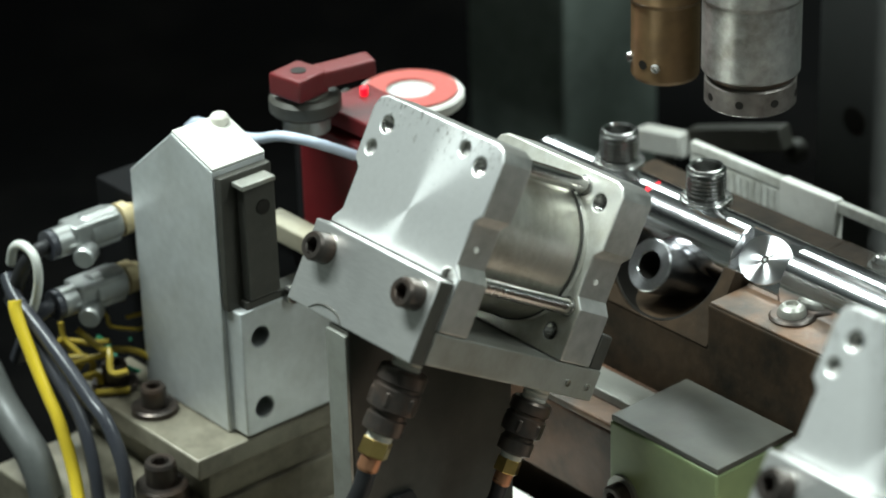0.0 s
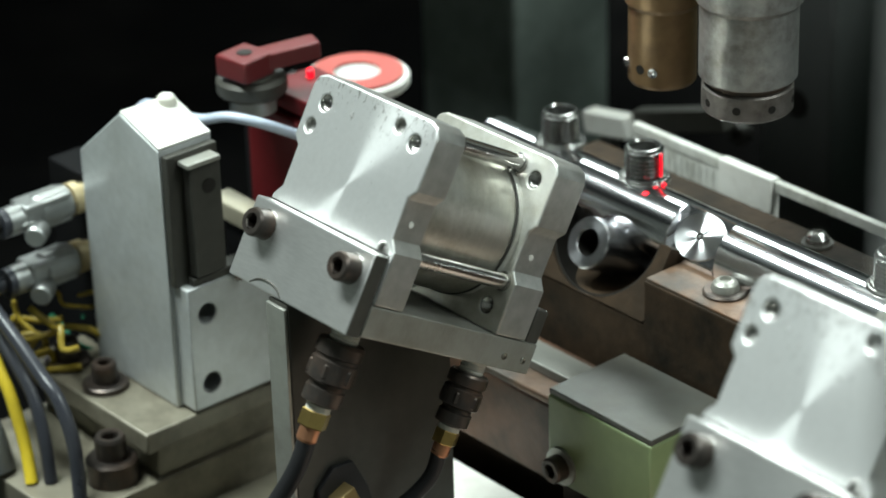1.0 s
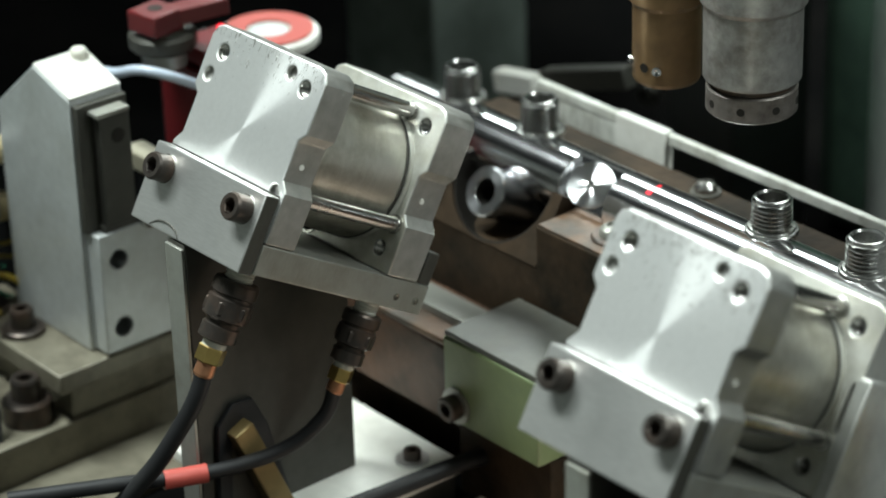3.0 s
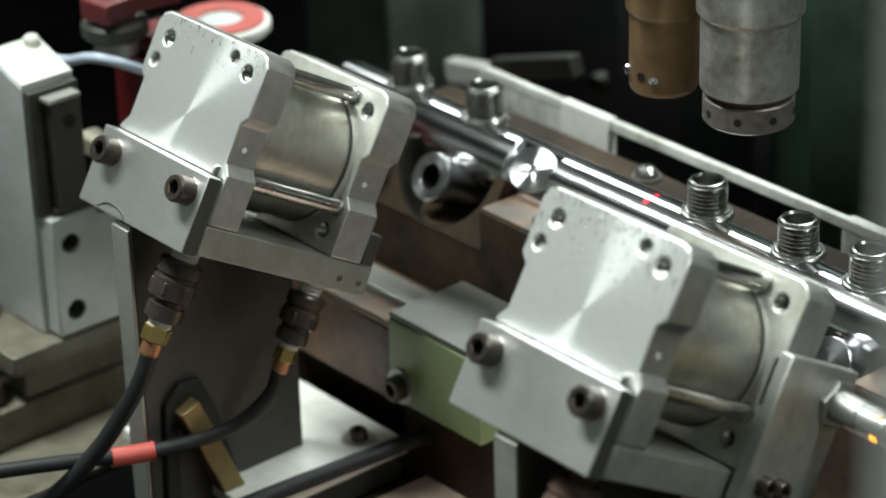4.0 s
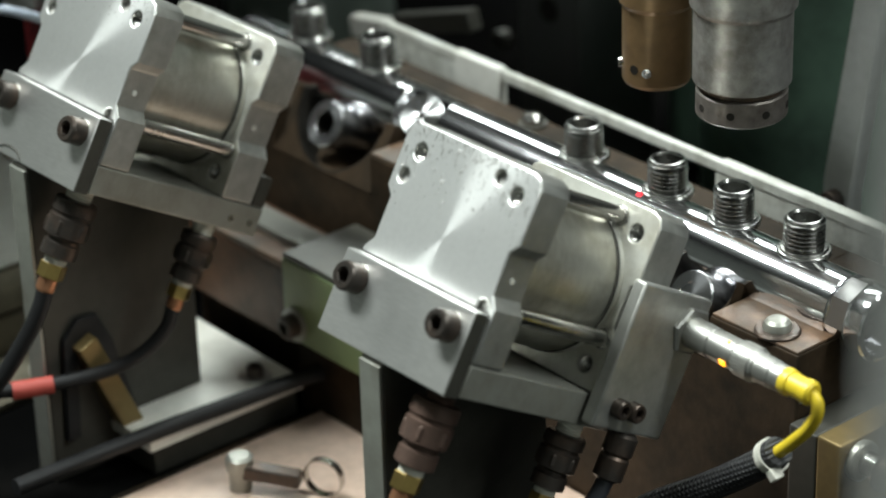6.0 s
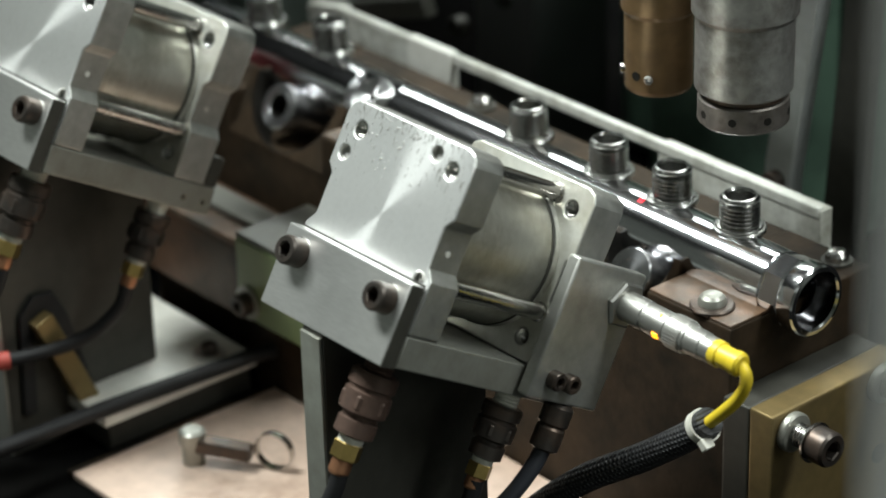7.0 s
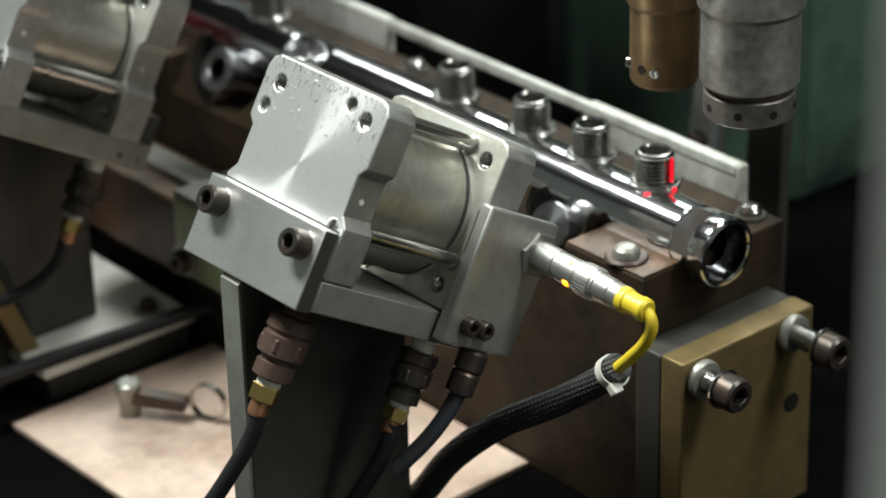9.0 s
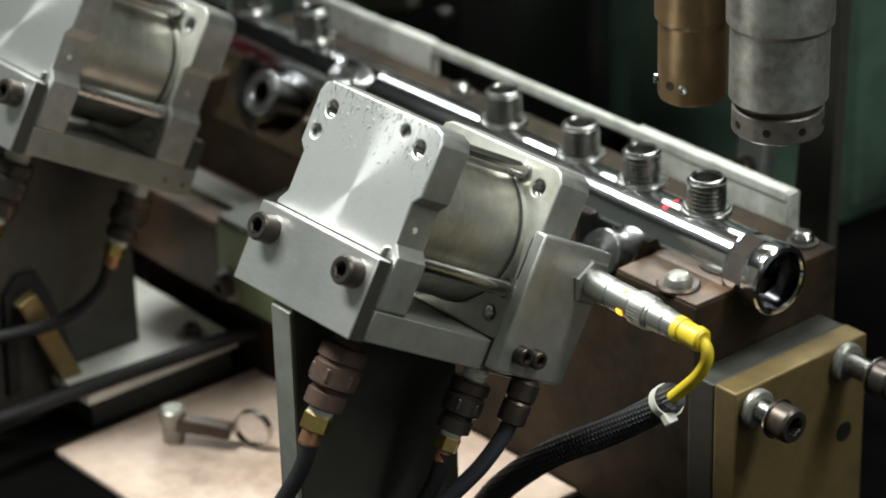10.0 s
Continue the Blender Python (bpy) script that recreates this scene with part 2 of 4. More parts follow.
BRAID = braided(mat("black_braided_sleeve", (0.03, 0.03, 0.032), 0.5, 0.0, 0.1, 300, (0.06, 0.06, 0.06), 0.4, 60))
NYLON_TUBE = mat("white_nylon_tube", (0.62, 0.63, 0.58), 0.35, 0.0, 0.04, 200)
CONDUIT = mat("dull_grey_conduit", (0.10, 0.105, 0.10), 0.45, 0.0, 0.08, 120, (0.03, 0.03, 0.03), 0.7, 30, 0.1, 300)
RING = mat("dark_worn_ring_steel", (0.19, 0.17, 0.155), 0.42, 0.6, 0.2, 260, (0.07, 0.055, 0.045), 1.0, 80, 0.4, 260)
RED_BROWN = mat("red_brown_oiled_iron", (0.085, 0.044, 0.026), 0.48, 0.0, 0.16, 160, (0.022, 0.015, 0.01), 1.0, 36, 0.4, 300, cover=0.44, spec=0.35)
SIDE = mat("dull_milled_side", (0.49, 0.49, 0.465), 0.46, 0.85, 0.1, 220, (0.26, 0.255, 0.22), 0.8, 40, 0.12, 500)
# steel coloured dark for the shade inside the rail's open end
BORE = mat("shade_dark_bore_steel", (0.10, 0.10, 0.105), 0.22, 1.0, 0.1, 200, (0.05, 0.045, 0.04), 0.6, 60)
# recess shade as a colour, for discs, liners and strips in holes and gaps
HOLE = mat("recess_shade", (0.02, 0.018, 0.015), 0.5, 0.5, 0.1, 200)

# ---- helpers: all lengths below are millimetres ----


def link_mesh(name, bm, material, smooth=21):
    for v in bm.verts:
        v.co *= 0.001
    bmesh.ops.recalc_face_normals(bm, faces=bm.faces)
    me = bpy.data.meshes.new(name)
    bm.to_mesh(me)
    bm.free()
    me.materials.append(material)
    me.shade_smooth()
    me.set_sharp_from_angle(angle=radians(smooth))
    return new(name, me)


def part(name, bm, material, parent, label="", m=None):
    ob = link_mesh(name, bm, material)
    ob.parent = parent
    if m is not None:
        ob.matrix_local = mm(m)
    if label:
        ob["label"] = label
    return ob


def mm(m):
    m = m.copy()
    m.translation = m.translation * 0.001
    return m


def at(x, y, z, rx=0, ry=0, rz=0):
    """A place on the machine: millimetres from the first clamp's face."""
    return pose(x / 1000, y / 1000, z / 1000 + HIGH, rx, ry, rz)


def thing(name, m, label, category, group="", kind=""):
    ob = new(name)
    ob.empty_display_size = 0.02
    ob.matrix_world = m
    return tagged(ob, label, category, group, kind)


def solid(name, bm, material, m, label, category, group="", kind=""):
    ob = link_mesh(name, bm, material)
    ob.matrix_world = m
    return tagged(ob, label, category, group, kind)


def round_edges(bm, width, angle=40, segments=2):
    if width <= 0:
        return bm
    edges = [e for e in bm.edges if len(e.link_faces) == 2 and e.calc_face_angle(0) > radians(angle)]
    bmesh.ops.bevel(bm, geom=edges, offset=width, segments=segments, profile=0.5, affect="EDGES", clamp_overlap=True)
    return bm


def box(x0, x1, y0, y1, z0, z1, edge=0.6):
    bm = bmesh.new()
    bmesh.ops.create_cube(bm, size=1)
    for v in bm.verts:
        v.co = Vector(((x0, x1)[v.co.x > 0], (y0, y1)[v.co.y > 0], (z0, z1)[v.co.z > 0]))
    return round_edges(bm, edge)


def circle(cx, cz, r, n=20):
    return [(cx + r * math.cos(2 * math.pi * i / n), cz + r * math.sin(2 * math.pi * i / n)) for i in range(n)]


def slab(outline, y0, y1, holes=(), edge=0.5):
    """A plate between y0 and y1 whose outline and holes lie in x and z."""
    bm = bmesh.new()
    edges = []
    for loop in (outline, *holes):
        vs = [bm.verts.new((x, y0, z)) for x, z in loop]
        edges += [bm.edges.new((vs[i], vs[(i + 1) % len(vs)])) for i in range(len(vs))]
    bmesh.ops.triangle_fill(bm, use_beauty=True, use_dissolve=False, edges=edges)
    faces = list(bm.faces)
    out = bmesh.ops.extrude_face_region(bm, geom=faces)
    for v in out["geom"]:
        if isinstance(v, bmesh.types.BMVert):
            v.co.y = y1
    bmesh.ops.recalc_face_normals(bm, faces=bm.faces)
    flat = [e for e in bm.edges if len(e.link_faces) == 2 and e.calc_face_angle(0) < 0.001]
    if not holes:
        bmesh.ops.dissolve_edges(bm, edges=flat, use_verts=False)
    return round_edges(bm, edge)


def turned(profile, n=32, axis="Z", closed=True):
    """A lathe part: (radius, height) pairs round the axis; radius 0 closes an end."""
    bm = bmesh.new()
    rings = []
    for r, h in profile:
        if r <= 0:
            rings.append([bm.verts.new((0, 0, h))])
        else:
            rings.append([bm.verts.new((r * math.cos(2 * math.pi * i / n), r * math.sin(2 * math.pi * i / n), h)) for i in range(n)])
    for a, b in zip(rings, rings[1:]):
        for i in range(n):
            j = (i + 1) % n
            if len(a) == 1 and len(b) == 1:
                continue
            if len(a) == 1:
                bm.faces.new((a[0], b[i], b[j]))
            elif len(b) == 1:
                bm.faces.new((a[i], a[j], b[0]))
            else:
                bm.faces.new((a[i], a[j], b[j], b[i]))
    turn = {"Z": pose(0, 0, 0), "Y": pose(0, 0, 0, -90), "X": pose(0, 0, 0, 0, 90)}[axis]
    bmesh.ops.transform(bm, matrix=turn, verts=bm.verts)
    return bm


def moved(bm, x=0, y=0, z=0, rx=0, ry=0, rz=0):
    bmesh.ops.transform(bm, matrix=pose(x, y, z, rx, ry, rz), verts=bm.verts)
    return bm


def joined(*bms):
    out = bmesh.new()
    for b in bms:
        me = bpy.data.meshes.new("tmp")
        b.to_mesh(me)
        b.free()
        out.from_mesh(me)
        bpy.data.meshes.remove(me)
    return out


def pipe(points, r, n=20, steps=8):
    """A round hose through the points, smoothed."""
    pts = [Vector(p) for p in points]
    path = []
    for i in range(len(pts) - 1):
        a, b, c, d = pts[max(i - 1, 0)], pts[i], pts[i + 1], pts[min(i + 2, len(pts) - 1)]
        for k in range(steps):
            t = k / steps
            path.append(0.5 * ((2 * b) + (c - a) * t + (2 * a - 5 * b + 4 * c - d) * t * t + (3 * b - a - 3 * c + d) * t ** 3))
    path.append(pts[-1])
    bm = bmesh.new()
    rings = []
    side = Vector((0.3, 0.9, 0.2))
    for i, p in enumerate(path):
        d = (path[min(i + 1, len(path) - 1)] - path[max(i - 1, 0)]).normalized()
        side = (side - d * side.dot(d)).normalized()
        up = d.cross(side)
        rings.append([bm.verts.new(p + r * (math.cos(2 * math.pi * k / n) * side + math.sin(2 * math.pi * k / n) * up)) for k in range(n)])
    for a, b in zip(rings, rings[1:]):
        for k in range(n):
            bm.faces.new((a[k], a[(k + 1) % n], b[(k + 1) % n], b[k]))
    bm.faces.new(rings[0])
    bm.faces.new(rings[-1])
    return bm


def thread(r, z0, z1, pitch=1.25, depth=0.6):
    """Rows of (radius, height) of a threaded stretch."""
    rows, z = [], z0
    while z + pitch <= z1:
        rows += [(r, z), (r, z + pitch * 0.3), (r - depth, z + pitch * 0.6)]
        z += pitch
    return rows + [(r, z1)]


def cap_screw(head_r, head_h, axis="Y", sign=-1, socket=0.5):
    """A socket head: its underside at 0, its head towards sign times the axis."""
    s = socket * head_r
    bm = turned([(0, 0), (head_r, 0), (head_r, head_h * 0.86), (head_r * 0.88, head_h), (s * 1.12, head_h)], 28)
    bm2 = turned([(s * 1.12, head_h), (s, head_h - 0.4), (s, head_h * 0.4), (0, head_h * 0.3)], 6)
    bm = joined(bm, bm2)
    turn = {("Y", -1): (90, 0, 0), ("Y", 1): (-90, 0, 0), ("X", 1): (0, 90, 0), ("Z", 1): (0, 0, 0), ("X", -1): (0, -90, 0)}[(axis, sign)]
    return moved(bm, 0, 0, 0, *turn)


def hexagon(r, h0, h1, axis="Z", hole=0.0):
    ch = 0.08 * r
    prof = [(hole, h0), (r - ch, h0), (r, h0 + ch), (r, h1 - ch), (r - ch, h1), (hole, h1)]
    return turned(prof, 6, axis)

# ---- hall and machine enclosure ----
solid("floor", box(-3100, 4100, -4600, 4100, -60, 0, 0), HALL, pose(0, 0, 0), "grey concrete hall floor", "floor", kind="structure")
solid("ceiling", box(-3100, 4100, -4600, 4100, 0, 60, 0), HALL, pose(0, 0, 3.6), "grey hall ceiling", "ceiling", kind="structure")
for n, b in (("wall_north", (-3000, 4000, 4000, 4100)), ("wall_south", (-3000, 4000, -4600, -4500)), ("wall_west", (-3100, -3000, -4600, 4100))):
    solid(n, box(*b, 0, 3600, 0), HALL, pose(0, 0, 0), "grey hall wall", "wall", kind="structure")
solid("wall_east", joined(box(4000, 4100, -4600, -50, 0, 3600, 0), box(4000, 4100, 3250, 4100, 0, 3600, 0), box(4000, 4100, -50, 3250, 0, 1320, 0), box(4000, 4100, -50, 3250, 2480, 3600, 0)),
      HALL, pose(0, 0, 0), "grey hall wall with an opening for the added window", "wall", kind="structure")
# unseen window, added only to house the east side fill
win = thing("added_window_1", pose(4.04, 1.6, 1.9), "unseen window added around the east side fill", "window", kind="structure")
for y0, y1, z0, z1 in ((-1648, -1600, -578, 578), (1600, 1648, -578, 578), (-1600, 1600, -578, -530), (-1600, 1600, 530, 578)):
    part("window_frame", box(-20, 20, y0, y1, z0, z1, 2), HALL, win)
# bed and panels carry the interior's shade in their near-black colour
solid("machine_bed", box(-700, 700, -120, 640, -1000, -171, 3), BED, at(0, 0, 0), "cast machine bed, near-black to stand for interior shade", "machine bed", kind="structure")
solid("back_panel", box(-900, 900, 640, 660, -1000, 120, 2), BLACK, at(0, 0, 0), "panel behind the fixtures, blackened to stand for interior shade", "panel", kind="structure")
solid("side_panel", box(-720, -700, -120, 640, -1000, 120, 2), BLACK, at(0, 0, 0), "enclosure side panel, blackened to stand for interior shade", "panel", kind="structure")

# ---- clamping cylinders ----
HEAD = [(-32.5, -31), (-32.5, -12.5), (-29.3, -8.5), (-29.3, 6), (-32.5, 9), (-32.5, 27.5), (-31, 31), (-27.5, 32.5),
        (27.5, 32.5), (31, 31), (32.5, 27.5), (32.5, 9), (29.3, 6), (29.3, -8.5), (32.5, -12.5), (32.5, -31)]
RODS = ((14.2, 26.5), (-26.8, 14.1), (26.8, -13.2), (-14.2, -26.5))


def coupler(parent, x, y, metal=None, size=1.0):
    """A push coupling that points down from the base plate."""
    z = -42.5

    def hung(bm):
        for v in bm.verts:
            v.co *= size
        return moved(bm, x, y, z)

    part("thread_collar", hung(turned([(0, 0), (4.8, 0), (5.2, -0.6)] + [(5.2 - 0.4 * (k % 2), -1 - k * 0.7) for k in range(8)] + [(0, -7)])), NYLON if metal is None else RUSTY, parent, "sealing tape on the thread")
    part("coupling_sleeve", hung(joined(
        turned([(3, -6), (7.6, -6), (8.3, -7), (8.3, -11), (7.4, -11.6), (7.4, -12.6), (8.3, -13.2), (8.3, -20), (6.2, -21.2), (6.2, -22.5), (7.0, -23), (7.0, -28), (4.5, -29), (0, -29)], 32),
        hexagon(8.9, -19.4, -14))), metal or BLACK_OXIDE, parent, "dark oily steel coupling sleeve")
    part("washer", hung(turned([(0, -29), (4.4, -29), (4.4, -31), (0, -31)])), NYLON, parent)
    part("hex_nut", hung(hexagon(5.2, -37, -31)), BRASS, parent, "brass hexagon nut")
    part("ferrule", hung(turned([(0, -37), (3.7, -37), (3.7, -41.5), (3, -42.5), (0, -42.5)])), COPPER, parent)


def dull_sides(ob):
    """The flanks of a turned plate keep their milled, dirtier skin."""
    ob.data.materials.append(SIDE)
    for p in ob.data.polygons:
        if abs(p.normal.y) < 0.6:
            p.material_index = 1


def clamp(x, label):
    root = thing("clamp_cylinder", at(x - 0.6, 0, -0.8, -30.5) if x else at(0, 0, 0, -30), label, "cylinder", "clamp cylinders")
    holes = [circle(-23.25, 23.25, 2.85), circle(23.25, 23.25, 2.85)] + [circle(a, b, 2.45, 16) for a, b in RODS[:3]]
    head = part("front_head", slab(HEAD, 0, 14, holes, 0.7), TURNED_WORN if x else TURNED, root, "turned aluminium end cap with circular brushing")
    dull_sides(head)
    for a in (-23.25, 23.25):
        part("threaded_hole", moved(turned([(2.8, 0.35)] + [(2.75 - 0.5 * (k % 2), 0.8 + 0.55 * k) for k in range(18)] + [(2.2, 11), (0, 11.5)], 20, "Y"), a, 0, 23.25), ROD, head)
        part("thread_ridge", joined(*[moved(turned([(2.85, k), (2.15, k + 0.45), (2.85, k + 0.9)], 20, "Y"), a, 0, 23.25) for k in (1.2, 2.4, 3.6, 4.8, 6.0)]), ROD, head)
    for a, b in RODS[:3]:
        part("rod_nut", moved(turned([(0, 2.6), (1.2, 2.2), (2.4, 2.2), (2.4, 8)], 20, "Y"), a, 0, b), ALU, head)
    part("side_port", moved(turned([(0, -0.1), (1.1, -0.1), (1.1, 0.25), (0, 0.25)], 14, "X"), 29.3, 6, -2.5), WHITE, head)
    holes = [circle(s * 23.25, k * 23.25, 3.0) for s in (-1, 1) for k in (-1, 1)]
    rear = part("rear_head", slab(HEAD, 61, 76.5, holes, 0.7), ALU_OLD, root, "oily aluminium end cap")
    dull_sides(rear)
    for k in (23.25, -23.25):
        part("threaded_hole", moved(turned([(2.95, 61.3)] + [(2.85 - 0.5 * (k % 2), 61.7 + 0.55 * k) for k in range(15)] + [(2.7, 70), (0, 70.5)], 20, "Y"), 23.25, 0, k), ROD, rear)
        part("thread_ridge", joined(*[moved(turned([(3.0, 61.8 + h), (2.35, 62.2 + h), (3.0, 62.7 + h)], 20, "Y"), 23.25, 0, k) for h in (0, 1.2, 2.4, 3.6)]), ROD, rear)
    part("side_port", moved(turned([(0, -0.1), (1.1, -0.1), (1.1, 0.25), (0, 0.25)], 14, "X"), 29.3, 67, -2.5), WHITE, rear)
    part("rear_boss", turned([(26.0, 58.8), (26.5, 59.2), (26.5, 61.2), (20, 61.2)], 48, "Y"), ALU_OLD, root)
    part("barrel", turned([(26, 13), (26, 60)], 64, "Y"), BARREL, root, "satin stainless barrel with oil stains")
    part("barrel_seal", turned([(26.3, 57.6), (26.6, 57.9), (26.6, 58.5), (26.3, 58.8)], 64, "Y"), DARK_STEEL, root)
    for a, b in RODS:
        part("tie_rod", moved(turned([(0, 13), (3.0, 13), (3.0, 60), (3.6, 60.2), (3.6, 61.4), (0, 61.5)], 20, "Y"), a, 0, b), ROD, root)
    part("base_plate", slab([(-32, -42.5), (32, -42.5), (32, -31.3), (-32, -31.3)], -0.2, 84, edge=0.6), STEEL, root, "dark ground steel base plate")
    part("end_lug", box(18, 31.5, 78, 84, -31.5, -19, 0.8), DARK_STEEL, root)
    for k in (69.3, 79.3):
        part("pin_hole", moved(turned([(0, -0.1), (1.3, -0.1), (1.3, 0.3), (0.7, 0.3), (0, 0.1)], 14, "X"), 32, k, -37.8), ROD, root)
    plate = part("front_plate", slab([(-32.4, -43.2), (31.3, -43.2), (31.3, -14.4), (-32.4, -14.4)], -6.5, -0.25, edge=0.5), ALU, root, "brushed aluminium front plate")
    # thin dark strip drawn in for the shade of the gap
    part("seam", box(-31.8, 30.8, -0.7, -0.05, -14.6, -13.95, 0), HOLE, plate, "dark strip painting the gap's shade")
    part("end_face", box(31.2, 31.6, -6.3, -0.5, -43, -14.8, 0.1), DARK_STEEL, plate, "thin dark sheet over the end face")
    for a in (-23, 23):
        part("cap_screw", moved(cap_screw(5.1, 7.0), a, -6.5, -22.5), BLACK_OXIDE, plate, "brown-black socket cap screw")
        part("screw_washer", moved(turned([(0, 0), (5.4, 0), (5.4, 0.4), (0, 0.4)], 28), a, -6.5, -22.5, 90), ROD, plate)
    coupler(root, 15, 10, RUSTY if x else None)
    coupler(root, 24, 65, None, 0.86)
    return root


clamp(0, "tilted aluminium clamping cylinder with tie rods on a dark gusset")
clamp2 = clamp(207.2, "tilted aluminium clamping cylinder with scratched face beside a yellow sensor cable")

# ---- rail ----
rail = thing("fuel_rail", at(0, 145, -61), "polished steel rail with threaded ports", "rail")
for x0, x1 in ((-91, 19.4), (43.0, 253)):
    part("rail_tube", turned([(8, x0), (12, x0), (13, x0 + 1), (13, x1 - 0.3), (12.7, x1), (8, x1)], 64, "X"), CHROME, rail, "polished steel tube")
spot_core = turned([(0, -11.8), (12.9, -11.8), (12.9, 11.8), (0, 11.8)], 72, "X")
for v in spot_core.verts:
    v.co.z = min(v.co.z, 8.6)
part("spot_core", spot_core, CHROME, rail, "polished neck under the flat", m=pose(31.2, 0, 0, 48))
spot_face = turned([(0, 2), (11.6, 2), (11.6, 8.9), (11.4, 9.2), (0, 9.2)], 64)
for v in spot_face.verts:
    v.co.y *= 0.8
part("spot_face", spot_face, starred(STAR, 4), rail, "flat with a radially turned star finish", m=pose(31.2, 0, 0, 48))
part("oil_hole", turned([(0, 9.15), (1.6, 9.28), (1.2, 9.2), (0, 9.2)], 20), HOLE, rail, m=pose(31.2, 0, 0, 48))
part("end_collar", turned([(8, 252), (12.6, 252.6), (13.4, 254), (13.4, 261.5), (12.9, 262.5), (8, 262.5)], 8, "X"), CHROME, rail, "eight-sided polished collar")
part("end_socket", turned([(11.5, 262.4), (13.2, 262.6), (13.5, 263.4), (13.5, 269.2), (12.9, 270), (11.4, 270.3), (10.9, 269.4)], 56, "X"), CHROME, rail, "round end with a bevelled rim")
part("end_bore", turned([(10.9, 269.4), (10.5, 257), (0, 256.4)], 56, "X"), BORE, rail, "bore wall darkened for the shade inside")
for x in (-56, -10, 113.5, 158.5, 192.5, 227):
    p = part("port", moved(turned([(8.8, 2), (8.8, 9.6), (8.4, 10.2), (6.9, 10.4), (6.3, 11.0)] + thread(7.5, 11.4, 20.4, 1.6, 1.3) + [(7.1, 20.6), (6.5, 21.6), (5.8, 21.8), (5.2, 21.0), (5.2, 12), (0, 11.5)], 36), x, 5, 4), PORT, rail, "threaded steel port")
    part("port_washer", moved(turned([(7.2, 7.4), (9.8, 7.4), (10.0, 7.7), (10.0, 8.8), (9.6, 9.3), (7.2, 9.6)], 40), x, 5, 4), PORT, rail, "dark oily washer under the port")

# ---- fixture base ----
base = thing("fixture_base", at(0, 0, 0), "brown oil-stained iron fixture base under the rail", "machine base")
part("body", slab([(-75, -171), (258, -171), (258, -66), (216, -66), (216, -83.2), (170, -83.2), (170, -66), (26.5, -66), (26.5, -83.2), (-36, -83.2), (-36, -66), (-75, -66)], 114, 188, edge=0.8), RUST, base)
for x0, x1 in ((-35.9, 26.4), (170.1, 215.9)):
    part("rear_block", box(x0, x1, 170, 188, -83.1, -66.4, 0.6), RUST, base)
for X, u0, u1, cu, cv, r, bu, bv in ((0, -36, 26.4, -6, 12, 27.0, -9.6, 3.4), (207.2, -37, 8.7, -8, 11, 16.4, -6.6, 2.4)):
    # seat face square to the clamp's axis, its upper edge cut by the round bore
    a0 = math.asin((14 - cv) / r)
    cut = [(cu + r * math.cos(a0 - (math.pi + 2 * a0) * k / 28), cv + r * math.sin(a0 - (math.pi + 2 * a0) * k / 28)) for k in range(29)]
    part("seat_plate", slab([(u0, -15), (u1, -15), (u1, 14)] + cut + [(u0, 14)], 140, 168, edge=0.3), RUST, base, "brown oily seat face with a round scoop", m=pose(X, 0, 0, -30))
    # dark liner and back sheet paint the shade inside the scoop
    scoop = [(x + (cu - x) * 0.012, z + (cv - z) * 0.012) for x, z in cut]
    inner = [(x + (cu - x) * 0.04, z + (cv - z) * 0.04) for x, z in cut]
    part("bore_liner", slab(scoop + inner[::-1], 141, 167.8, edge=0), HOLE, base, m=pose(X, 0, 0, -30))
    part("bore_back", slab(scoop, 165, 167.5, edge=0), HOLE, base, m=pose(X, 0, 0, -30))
    bush = thing("seat_bush", at(X, 0, 0, -30), "polished hollow steel bush in a dark bore", "bush", "seat bushes")
    part("sleeve", moved(turned([(5.1, 137.6), (5.5, 137), (9.5, 137), (10.0, 137.6), (10.0, 142.6), (9.5, 143.2), (9.5, 165)], 48, "Y"), bu, 0, bv), BUSH, bush)
    if X == 0:
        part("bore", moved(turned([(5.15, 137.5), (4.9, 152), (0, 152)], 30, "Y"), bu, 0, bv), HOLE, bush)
    else:
        part("plug_face", moved(turned([(0, 138.6), (1.0, 137.3), (5.6, 137.2)], 40, "Y"), bu, 0, bv), BUSH, bush, "turned plug face")
for x0, x1 in ((27.2, 169), (216.7, 257.4)):
    part("wear_plate", box(x0, x1, 114.6, 137, -66, -64.8, 0.4), RUST_EDGE, base, "worn copper-brown pad top")
for x, y in ((55, 127), (242, 121)):
    s = thing("button_screw", at(x, y, -64.8), "domed steel button screw on a pad", "screw", "pad screws")
    part("washer", turned([(0, 0), (8.2, 0), (8.2, 0.8), (7.6, 1.4), (0, 1.4)], 36), BLACK_OXIDE, s)
    part("screw_head", turned([(5.2, 1.4), (5.1, 2.6), (4.5, 4.0), (3.4, 5.0), (2.2, 5.4)] + ([(2.0, 4), (0, 3.8)] if x < 100 else [(0.9, 5.6), (0, 5.6)]), 36), STEEL, s)

# ---- left bracket and stop block ----
tall = thing("tall_bracket", at(-106, -3, -120), "tall grey aluminium bracket with chamfered top", "bracket")
part("body", slab([(-53, -8), (0, -8), (0, 99), (-24, 107), (-53, 83)], 0, 24, edge=0.8), GREY_ALU, tall)
stop = thing("stop_block", at(-97, -1, -76), "grey aluminium stop block with two bolt holes", "block")
part("body", moved(slab([(0, -51), (45, -51), (45, 0.5), (0, 0.5)], 0, 11, [circle(8.5, -11.5, 4, 24), circle(8.5, -41, 4, 24)], 0.8), 0, 0, 0, 0, 0, 90), GREY_ALU, stop)
